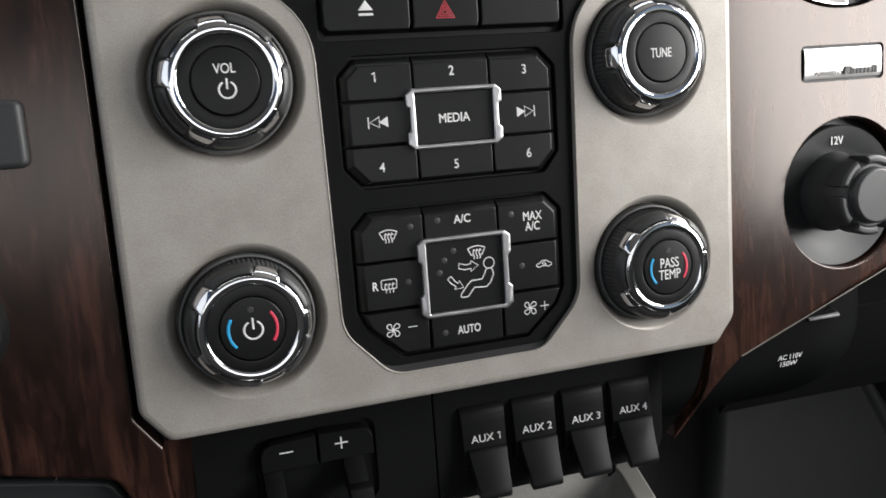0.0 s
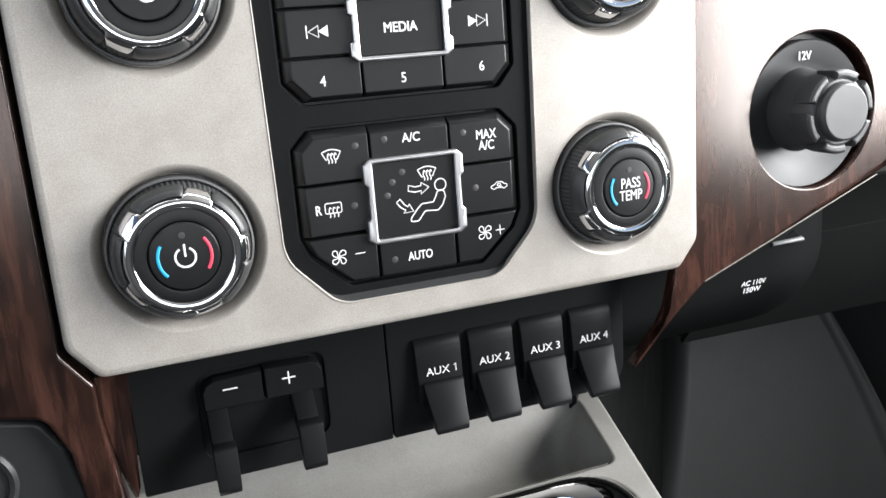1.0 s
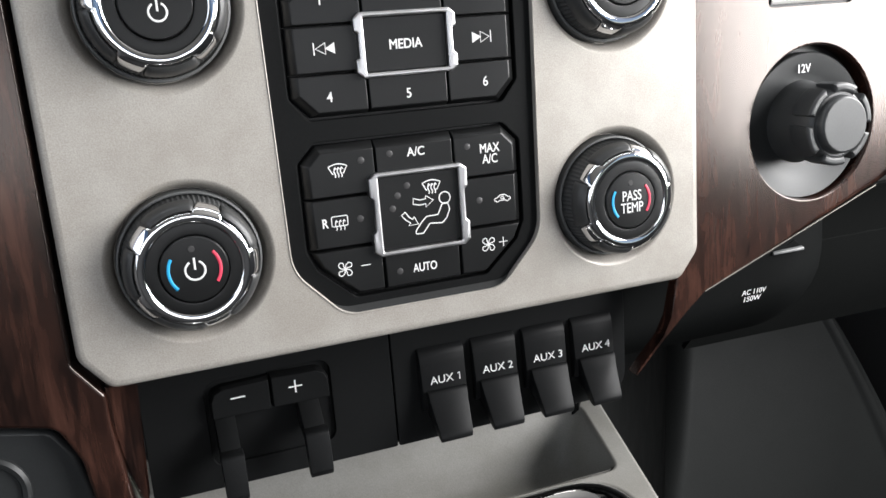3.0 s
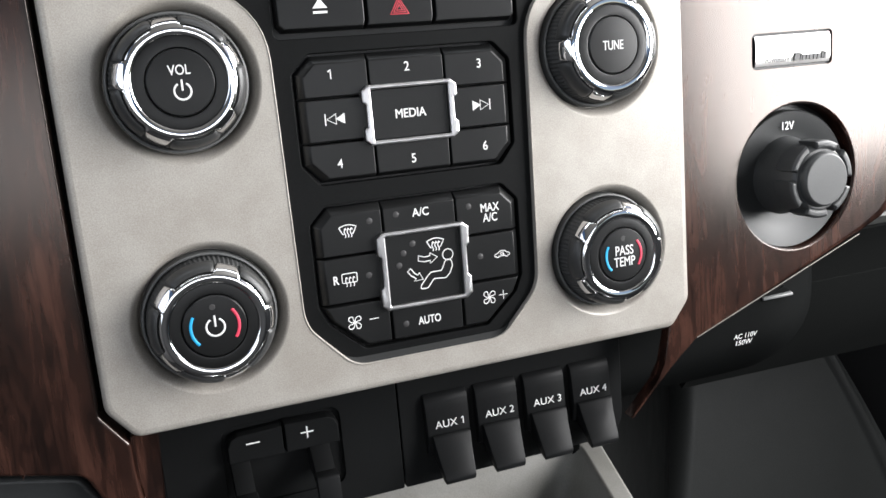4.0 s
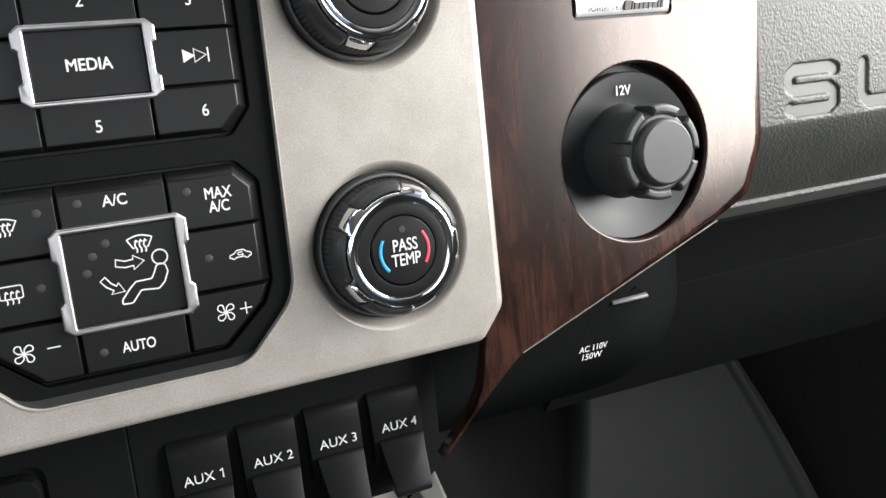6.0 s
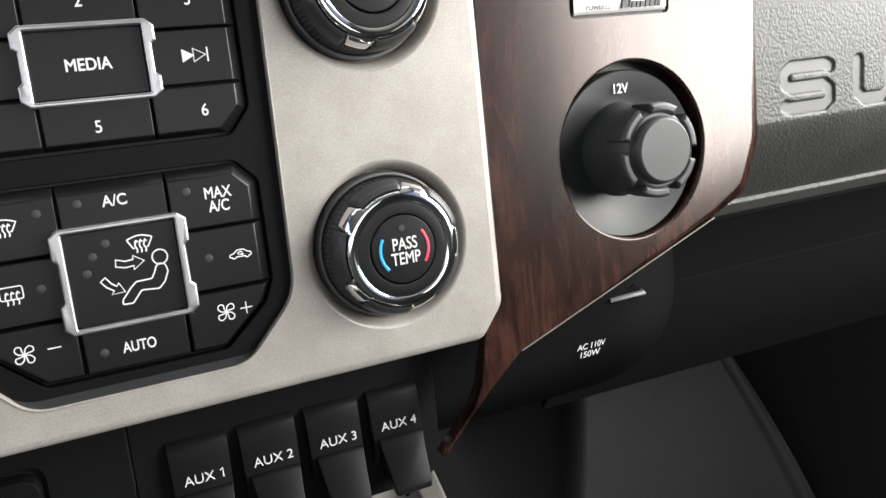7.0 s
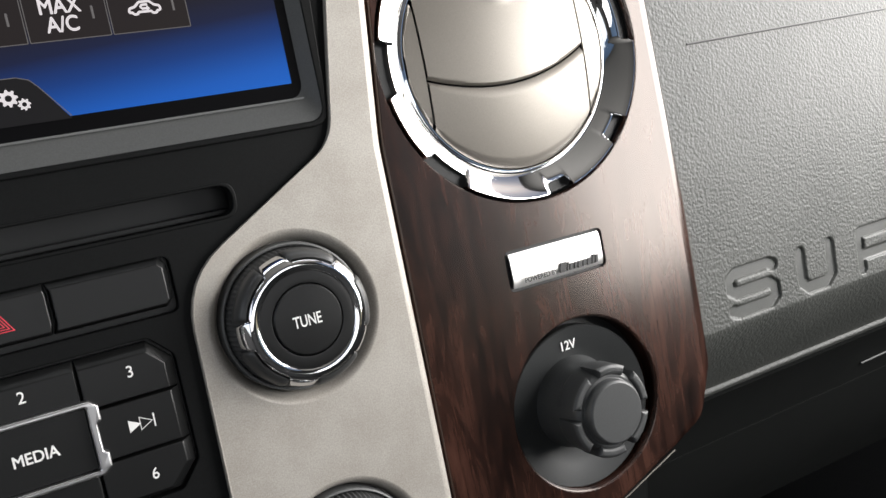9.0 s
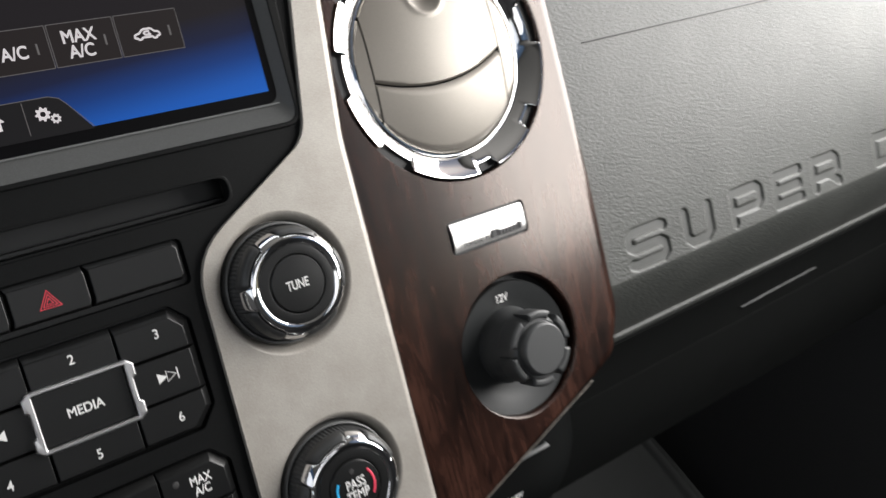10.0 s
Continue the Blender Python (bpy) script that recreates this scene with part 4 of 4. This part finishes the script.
# ---------------------------------------------------------------- badge
badge = thing("badge", "small bright metal badge set in the wood veneer", "badge", "", 177, 12, 10)
part("badge_seat", slab(box(-21.6, -7.6, 21.6, 7.6, 2.4), 1.2, 4, 0.3), INK_DARK, badge)
part("badge_plate", grid(lambda u, v: (-19.8 + 39.6 * u, -0.6 + 0.9 * (2 * v - 1) ** 4, -6.2 + 12.4 * v), 8, 16, 0.6), BADGE, badge)
part("lettering", words("POWERED BY", 1.7, -8.4, -4.0, -1.22, 0.72, 0.04, 0.05, fit=14.2), INK_DARK, badge)
x = -0.4
for wide, high in ((2.7, 3.3), (0.8, 3.0), (1.6, 2.3), (1.3, 2.3), (1.8, 2.3), (1.6, 2.3), (1.8, 2.3), (1.0, 3.2), (1.2, 2.9)):
    part("dark_bar", slab([(x, -4.9), (x + wide, -4.9), (x + wide + high * 0.22, -4.9 + high), (x + high * 0.22, -4.9 + high)], -1.28, -0.7, 0.05), INK_DARK, badge)
    x += wide + 0.42
part("raised_line", strokes([[(-17, 0.8), (-13, 2.6), (-9.6, 2.2)], [(3.2, 3.2), (6.4, 3.9)], [(12, 3.8), (17, 4.2)]], 0.35, -1.2), CHROME_SOFT, badge)

# ---------------------------------------------------------------- power socket
socket = thing("power_socket", "dark grey power socket disc with a lobed cap", "power socket", "", SOCKET[0], 0, SOCKET[1])
part("socket_disc", lathe([(30.5, 19.5), (30.4, 15.2), (29.9, 14.7), (29.2, 14.8), (22, 16.0), (18, 17.0), (0, 17.0)], 96, -1.4, -1.3), GREY_GLOSS, socket, "charcoal dished disc")
# Black sheet behind the offset disc, standing for the shade in its gap.
part("gap_backing", lathe([(32.6, 20.5), (0, 20.6)], 64), BLACK, socket)
part("lettering", words("12V", 3.5, -2.4, 22.6, 15.0, 0.62, 0.05, 0.06, fit=6.4), INK, socket)
cap = part("cap", lathe([(17.4, 17.2), (16.6, 15.4), (15.9, 11), (15.6, 7), (15.2, 3), (14.6, 0.5), (14.2, -2.4), (13.4, -3.9), (12.6, -4.4), (11.8, -4.4)], 72, -2.6, 0.7), GREY, socket, "charcoal screw cap")
part("cap_face", flat_fronts(lathe([(12.1, -4.2), (11.6, -4.6), (11.3, -6.9), (10.9, -7.5), (10.3, -7.8), (0, -7.8)], 72, -2.6, 0.7)), GREY, socket)
for a in (80, 20, -40, -100, -160, 140):
    lobe = slab(sector(12.9, 16.5, a - 22.5, a + 22.5, 14), -5.2, 5.5, 1.3, (), 3)
    lobe.transform(Matrix.Translation((-2.6 * MM, 0, 0.7 * MM)))
    part("cap_lobe", lobe, GREY, cap)

# ---------------------------------------------------------------- lower fascia, trailer brake levers, auxiliary switches
lower = thing("lower_fascia", "matt black fascia below the silver surround", "dashboard trim")
part("fascia_plate", slab(box(-98.6, -155, -5.9, -88, 1), 33, 40, 0.4, [box(-76.2, -146, -30.0, -113.2, 5)]), LOWER, lower)
part("fascia_plate", slab(rounded([(-5.3, -155, 1), (99, -155, 12), (99, -88, 1), (-5.3, -88, 1)]), 33, 40, 0.4), LOWER, lower)


def cheek(u, v):
    """Side of the veneer that turns in to the fascia and draws back towards its lower end."""
    z = -97.5 - 52.5 * v
    low = max(0.0, (-110 - z) / 38)
    front = Vector((-106.5 + 4.6 * low ** 1.4, 4.0 + 19 * low ** 1.5, z))
    return front.lerp(Vector((-98.4 - 2.2 * v, 33.2, z)), u)


part("side_cheek", grid(cheek, 8, 20, 1.0), WOOD, lower, "walnut cheek")

brake = thing("trailer_brake_control", "black trailer brake control with minus and plus keys over two levers", "brake control")
part("control_well", slab(box(-78, -148, -28, -112, 4), 34.6, 40.5, 0.4), LOWER, brake)
k = part("minus_key", keycap([(-75.0, -126.5), (-53.4, -126.5), (-53.4, -114.4), (-70.6, -115.0), (-73.6, -116.4), (-75.0, -119.4)], [.4, .3, .7, .7, .7, .6], 28.9, 39), LOWER, brake)
mark([[(-67.6, -119.4), (-62.4, -119.4)]], 0.55, k, 28.85)
k = part("plus_key", keycap([(-52.8, -126.5), (-31.2, -126.5), (-31.2, -119.0), (-32.6, -116.0), (-35.6, -114.6), (-52.8, -114.0)], [.4, .6, .7, .7, .7, .3], 28.9, 39), LOWER, brake)
mark([[(-46.6, -119.6), (-41.6, -119.6)], [(-44.1, -117.2), (-44.1, -122.0)]], 0.55, k, 28.85)
lever_side = [(39, -122), (33.5, -122), (30, -127.5), (22, -135.4), (20, -138), (20.4, -142), (23, -142), (39, -136)]
tip_side = [(22.4, -135.6), (17.6, -136.2), (16.9, -137), (15.0, -150.6), (16.4, -153), (19.0, -152), (21.2, -141)]
for x0, x1, dz in ((-74.2, -66.8, 0.0), (-44.0, -36.0, 2.0)):
    lever = part("lever", swept([(y, z + dz) for y, z in lever_side], x0, x1, 0.2, 0.4), LOWER, brake)
    part("lever_tip", swept([(y, z + dz) for y, z in tip_side], x0 - 0.4, x1 + 0.4, 0.2, 0.5), SWITCH, lever)


def make_switch(text, x):
    sw = thing("auxiliary_switch", "black auxiliary rocker switch lettered %s on the lower fascia" % text, "switch", "auxiliary switches", x, 0, -130)
    part("rocker", swept([(37, 14.4), (34.0, 14.2), (32.2, 13.5), (31.0, 12.3), (30.3, 10.6), (29.9, 8.0), (28.9, -3.4), (29.6, -5.5), (31.0, -12.0), (37, -14.0)], -9.6, 9.6, 0.5, 0.55), SWITCH, sw)
    part("paddle", swept([(34, -3.1), (28.2, -3.1), (27.3, -3.9), (25.6, -8.4), (22.6, -14.6), (20.6, -18.2), (20.0, -19.8), (20.2, -21.4), (21.4, -22.2), (23.6, -21.4), (28.0, -16.5), (34, -13.0)], -7.8, 8.9, 1.9, 0.5), SWITCH, sw)
    if text.endswith("1"):
        part("lettering", merged(words("AUX", 3.05, -1.0, 0.9, 29.35, 0.92, 0.28, -0.03, fit=9.6), one(6.5, 0.9, 3.05, 29.15)), INK, sw)
    else:
        part("lettering", words(text, 3.05, 0.6, 0.9, 29.35, 0.92, 0.28, -0.03, fit=13.2), INK, sw)


for n in range(4):
    make_switch("AUX %d" % (n + 1), 14.2 + 22.55 * n)

# ---------------------------------------------------------------- console tray
tilt = math.atan(0.2)
TRAYM = Matrix.Translation((0, 0.095, -0.193)) @ Matrix.Rotation(tilt, 4, "X")


def flat_slab(outline, top, bottom, bevel, holes=(), res=2):
    """A plate lying in the tray's own plane: outline in (x, y)."""
    m = slab(outline, top, bottom, bevel, holes, res)
    m.transform(Matrix(((1, 0, 0, 0), (0, 0, 1, 0), (0, -1, 0, 0), (0, 0, 0, 1))))
    m.transform(TRAYM)
    return m


tray = thing("console_tray", "warm grey console tray with an open pocket", "tray", "", 0, 95, -193)
pocket = rounded([(-104, -44, 7), (104.6, -44, 7), (114.5, 14, 11), (-112, 14, 11)])
cup = rounded([(-84, -190, 30), (84, -190, 30), (103, -47, 26), (-98, -47, 26)], 10)
deck = flat_slab(rounded([(-92, -210, 8), (92, -210, 8), (111, -72, 60), (133, 45, 10), (-128, 45, 10), (-111, -72, 60)]), 0, 14, 2.0, [pocket, cup], 3)
deck.transform(Matrix.Translation((0, -0.095, 0.193)))
part("deck", deck, TRAY, tray)


def bowl():
    """The pocket: walls that lean in to a rounded floor."""
    inner = rounded([(-95, -38, 9), (95, -38, 9), (99, -2, 12), (-99, -2, 12)])
    n = len(pocket)
    mid = lambda k: [(a + (c - a) * k, b + (d - b) * k) for (a, b), (c, d) in zip(pocket, inner)]
    rows = [(mid(-0.02), -0.02), (mid(0.03), 0.6), (mid(0.09), 2.2), (mid(0.18), 5.0), (mid(0.72), 19.0), (mid(0.85), 23.5), (inner, 26.4), ([(x * 0.97, -20 + (y + 20) * 0.84) for x, y in inner], 28.2), ([(x * 0.93, -20 + (y + 20) * 0.6) for x, y in inner], 28.8)]
    bm = bmesh.new()
    rings = [[bm.verts.new(TRAYM @ Vector((MM * x, MM * y, -MM * d))) for x, y in pts] for pts, d in rows]
    for a, b in zip(rings, rings[1:]):
        for i in range(n):
            bm.faces.new((a[i], a[(i + 1) % n], b[(i + 1) % n], b[i]))
    bm.faces.new(rings[-1])
    bmesh.ops.recalc_face_normals(bm, faces=bm.faces)
    bmesh.ops.reverse_faces(bm, faces=bm.faces)
    mesh = bpy.data.meshes.new("tmp")
    bm.to_mesh(mesh)
    bm.free()
    mesh.transform(Matrix.Translation((0, -0.095, 0.193)))
    return finish(mesh, 40)


part("pocket", bowl(), TRAY, tray)
holder = thing("cup_holder", "chrome-rimmed cup holder set in the console tray", "cup holder", "", 0, 40, -204)


def cup_bowl():
    rows = [(1.0, 0.5), (0.985, -1.4), (0.965, -2.0), (0.93, -1.0), (0.89, 3.0), (0.86, 10.0), (0.84, 26.0)]
    bm = bmesh.new()
    n = len(cup)
    rings = [[bm.verts.new(TRAYM @ Vector((MM * x * k, MM * (-118 + (y + 118) * k), -MM * d))) for x, y in cup] for k, d in rows]
    for a, b in zip(rings, rings[1:]):
        for i in range(n):
            bm.faces.new((a[i], a[(i + 1) % n], b[(i + 1) % n], b[i]))
    bmesh.ops.recalc_face_normals(bm, faces=bm.faces)
    mesh = bpy.data.meshes.new("tmp")
    bm.to_mesh(mesh)
    bm.free()
    mesh.transform(Matrix.Translation((0, -0.040, 0.204)))
    return finish(mesh, 50)


part("rim", cup_bowl(), CHROME, holder, "polished chrome rim")
well = flat_slab(cup, 25, 28, 0.4)
well.transform(Matrix.Translation((0, -0.040, 0.204)))
part("well", well, BLACK, holder)

# ---------------------------------------------------------------- passenger side of the dashboard


def pad_y(z):
    """Depth of the soft pad's face at a height."""
    if z > 120:
        return 33 + 0.004 * (z - 120) ** 2
    if z > -45:
        return 33 + (120 - z) * 0.022
    if z > -82:
        return 36.6 + 30.8 * ((-45 - z) / 37) ** 1.28
    return 67.4 - 0.8 * math.sin(min(1.0, (-82 - z) / 1.6) * math.pi / 2)


def stroke_letters():
    """Middle lines of the pressed letters: (x, z) runs."""
    h, base = 17.6, -40.6
    runs = []

    def put(x, w, *lines):
        for line in lines:
            runs.append([(x + a * w, base + b * h) for a, b in line])

    c = 0.2
    put(281.6, 27, [(1, 0.94), (1 - c * 0.5, 1), (c * 0.6, 1), (0, 0.88), (0, 0.62), (c * 0.6, 0.5), (1 - c * 0.6, 0.5), (1, 0.38), (1, 0.12), (1 - c * 0.6, 0), (c * 0.6, 0), (0, 0.06)])
    put(327.0, 20.5, [(0, 1), (0, 0.2), (c, 0), (1 - c, 0), (1, 0.2), (1, 1)])
    put(369.5, 26, [(0, 0), (0, 0.36), (1 - c * 0.6, 0.36), (1, 0.5), (1, 0.86), (1 - c * 0.6, 1), (0, 1), (0, 0.36)])
    put(411.5, 25, [(1, 1), (0, 1), (0, 0), (1, 0)], [(0, 0.5), (0.95, 0.5)])
    put(452.5, 26, [(0, 0), (0, 0.36), (1 - c * 0.6, 0.36), (1, 0.5), (1, 0.86), (1 - c * 0.6, 1), (0, 1), (0, 0.36)], [(0.62, 0.36), (1, 0)])
    put(526.0, 26, [(0, 0), (0, 1), (0.8, 1), (1, 0.8), (1, 0.2), (0.8, 0), (0, 0)])
    return runs


SEGMENTS = [(Vector(a), Vector(b)) for run in stroke_letters() for a, b in zip(run, run[1:])]


def letter_depth(x, z):
    """How far inside a letter a point of the pad lies, in millimetres; negative outside."""
    best, p = 99.0, Vector((x, z))
    for a, b in SEGMENTS:
        if abs(a.x - x) > 40:
            continue
        d = b - a
        t = max(0.0, min(1.0, (p - a).dot(d) / d.length_squared))
        best = min(best, (p - a - d * t).length)
    return 3.1 - best


def spaced(stops):
    """Values from stop to stop, each stretch with its own step."""
    out = [stops[0][0]]
    for (a, _), (b, step) in zip(stops, stops[1:]):
        n = max(1, round((b - a) / step))
        out += [a + (b - a) * (i + 1) / n for i in range(n)]
    return out


def pad_meshes():
    xs = spaced([(228, 0), (274, 12), (488, 0.62), (520, 8), (556, 0.8), (748, 16)])
    zs = spaced([(-84, 0), (-80, 0.5), (-48, 2.0), (-16, 0.55), (120, 8), (213, 5)])
    spans = [(228, 320), (320, 360), (360, 404), (404, 446), (446, 500), (500, 748)]
    skin = bmesh.new()
    letters = [bmesh.new() for _ in spans]
    depth = [[letter_depth(x, z) if -48 < z < -16 else -99 for z in zs] for x in xs]
    for bm, wanted, span in ((skin, False, (0, 999)), *((b, True, sp) for b, sp in zip(letters, spans))):
        made = {}

        def vert(i, j):
            if (i, j) not in made:
                d = depth[i][j]
                k = max(0.0, min(1.0, (d + 0.15) / 0.75))
                made[i, j] = bm.verts.new((MM * xs[i], MM * (pad_y(zs[j]) + 1.3 * k * k * (3 - 2 * k)), MM * zs[j]))
            return made[i, j]

        for i in range(len(xs) - 1):
            for j in range(len(zs) - 1):
                inside = min(depth[i][j], depth[i + 1][j], depth[i][j + 1], depth[i + 1][j + 1]) > 0.2
                if inside == wanted and span[0] <= xs[i] < span[1]:
                    bm.faces.new((vert(i, j), vert(i + 1, j), vert(i + 1, j + 1), vert(i, j + 1)))
    out = []
    for bm in (skin, *letters):
        bmesh.ops.recalc_face_normals(bm, faces=bm.faces)
        mesh = bpy.data.meshes.new("tmp")
        bm.to_mesh(mesh)
        bm.free()
        mesh.shade_smooth()
        out.append(mesh)
    return out


pad = thing("dashboard_pad", "pebbled grey vinyl dashboard pad on the passenger side", "dashboard pad")
skin_mesh, *pressed = pad_meshes()
part("skin", skin_mesh, VINYL, pad)
for mesh in pressed:
    part("pressed_letter", mesh, VINYL_SMOOTH, pad, "smooth letter pressed into the vinyl")
EDGE = [(67.0, -83.4), (69.5, -84.6), (76.5, -84.2), (78.2, -85.4), (78.6, -90.0), (80.5, -91.6)]
part("lower_edge", grid(lambda u, v: (228 + 520 * u, *EDGE[round(v * 5)]), 30, 5, 1.2), VINYL_SMOOTH, pad, "smooth grey strip below the pad")
part("tear_seam", strokes([[(276, 80), (470, 82.5), (700, 84)]], 0.9, 33.6, 0.6), INK_DARK, pad, "fine dark tear seam")

outlet = thing("outlet_panel", "black panel with a mains outlet flap below the wood veneer", "outlet panel")
def outlet_y(x, v):
    return 38 + 46 * max(0.0, (x - 184) / 70) ** 2 + 150 * max(0.0, v - 0.62) ** 2


def outlet_face(x0, x1, lead=0.0, v0=0.0, v1=1.0):
    """A stretch of the panel's face, which turns back into the dashboard at its far end."""
    def f(u, v):
        x, v = x0 + (x1 - x0) * u, v0 + (v1 - v0) * v
        top = -100 + 0.272 * (x - 104)
        return (x, outlet_y(x, v) - lead, top + (-150 - top) * v)
    return f


part("panel", grid(outlet_face(98, 254), 26, 14, 3.0), OUTLET, outlet)
flap = part("outlet_flap", grid(outlet_face(160, 198, -0.45, 0.34, 0.7), 10, 8, 0.6), OUTLET, outlet, "closed black outlet flap")
# Finger edge in lighter grey than the panel, which paints in its highlight.
part("finger_pull", swept([(40, -105.2), (37.0, -106.2), (36.8, -107.4), (40, -108.2)], 182, 199.8, 0, 0.25), COLLAR, outlet, "finger edge, grey for its highlight")
part("finger_hollow", slab([(186.5, -106.2), (199.4, -105.6), (195.4, -102.4)], 38.2, 40, 0.3), OUTLET, outlet, "dark scooped finger hollow")
part("lettering", words("AC 110V", 2.3, 171.7, -123.0, 37.75, 0.95, 0.05, 0.0, 0.25, fit=14.0), INK, flap)
part("lettering", words("150W", 2.3, 170.8, -126.2, 37.75, 0.95, 0.05, 0.0, 0.25, fit=10.0), INK, flap)

glove = thing("glove_box", "black glove box below the dashboard pad", "glove box")
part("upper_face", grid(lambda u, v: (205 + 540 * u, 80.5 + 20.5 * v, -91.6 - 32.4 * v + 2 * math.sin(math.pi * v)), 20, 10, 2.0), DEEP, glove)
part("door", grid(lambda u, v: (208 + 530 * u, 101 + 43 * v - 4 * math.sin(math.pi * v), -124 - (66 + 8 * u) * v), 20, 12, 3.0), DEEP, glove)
# Unseen sheet added to keep window light off the footwell panel's top.
part("underside_blocker", grid(lambda u, v: (208 + 530 * u, 143 + 300 * v, -188 - 8 * u - 26 * v), 12, 10, 3.0), DEEP, glove)
# Short bright streak on the black glove box, put in as a grey stroke.
part("door_glint", strokes([[(428, -114.1), (518, -112.8)]], 1.2, 92.5, 0.9), COLLAR, glove)

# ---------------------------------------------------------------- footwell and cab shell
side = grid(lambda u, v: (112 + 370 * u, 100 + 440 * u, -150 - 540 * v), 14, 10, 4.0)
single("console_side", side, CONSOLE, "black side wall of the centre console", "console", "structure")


def footwell(u, v):
    """The panel leans away at its top, turns back at its near side and has a ridge along its far side."""
    z = -270 - 450 * v
    x0, x1 = 432 + 0.30 * (z + 318), 626 - 0.485 * (z + 322)
    side = 70 * max(0.0, 1 - 12 * u) ** 2
    ridge = 7 * math.exp(-((u - 0.955) / 0.022) ** 2)
    return (x0 + (x1 - x0) * u, 424 + 130 * max(0.0, 0.62 - v) ** 2 + side - ridge, z)


panel = grid(footwell, 120, 24, 4.0)
single("footwell_panel", panel, FOOT, "charcoal moulded panel in the footwell", "footwell", "structure")


def shell(name, pts, mat, label):
    """One flat piece of the cab, four corners in metres."""
    bm = bmesh.new()
    bm.faces.new([bm.verts.new(p) for p in pts])
    bmesh.ops.recalc_face_normals(bm, faces=bm.faces)
    bmesh.ops.solidify(bm, geom=bm.faces[:], thickness=0.02)
    mesh = bpy.data.meshes.new(name)
    bm.to_mesh(mesh)
    bm.free()
    mesh.materials.append(mat)
    return tagged(new(name, mesh), label, "cab shell", "", "structure")


shell("floor", [(-0.85, -1.9, -0.12), (0.85, -1.9, -0.12), (0.85, 0.75, -0.12), (-0.85, 0.75, -0.12)], CARPET, "dark carpet on the cab floor")
shell("wall_front", [(-0.85, 0.62, -0.12), (0.85, 0.62, -0.12), (0.85, 0.62, 0.88), (-0.85, 0.62, 0.88)], CABIN_DARK, "dark bulkhead ahead of the footwell")
shell("wall_rear", [(-0.85, -1.9, -0.12), (0.85, -1.9, -0.12), (0.85, -1.9, 0.98), (-0.85, -1.9, 0.98)], CABIN_DARK, "plain rear wall of the cab")
shell("wall_left", [(-0.85, -1.9, -0.12), (-0.85, 0.75, -0.12), (-0.85, 0.75, 0.75), (-0.85, -1.9, 0.75)], CABIN_DARK, "plain driver side door trim")
shell("wall_right", [(0.85, -1.9, -0.12), (0.85, 0.75, -0.12), (0.85, 0.75, 0.67), (0.85, -1.9, 0.67)], CABIN_DARK, "plain passenger side door trim")
# Headlining out of view, its grey darkened so chrome and black plastic reflect less.
shell("ceiling", [(-0.85, -1.9, 1.5), (0.85, -1.9, 1.5), (0.85, 0.12, 1.5), (-0.85, 0.12, 1.5)], CABIN, "unseen headlining, darkened to dim reflections")
# Unseen rear pillars and corners, added so the vent's chrome reflects something dark.
for side in (-0.85, 0.85):
    shell("pillar", [(side, -1.9, 0.67), (side, -1.5, 0.67), (side, -1.5, 1.5), (side, -1.9, 1.5)], CABIN_DARK, "unseen rear pillar added to darken chrome reflections")
    shell("wall_rear", [(side, -1.9, 0.98), (side * 0.77, -1.9, 0.98), (side * 0.77, -1.9, 1.5), (side, -1.9, 1.5)], CABIN_DARK, "unseen rear corner added to darken chrome reflections")
shell("dashboard_top", [(-0.85, 0.10, 0.845), (0.85, 0.10, 0.845), (0.85, 0.72, 0.88), (-0.85, 0.72, 0.88)], CABIN_DARK, "plain dark top of the dashboard")
shell("dashboard_back", [(-0.85, 0.12, 0.36), (0.10, 0.12, 0.36), (0.10, 0.16, 0.85), (-0.85, 0.16, 0.85)], CABIN_DARK, "plain dark inner wall of the dashboard")
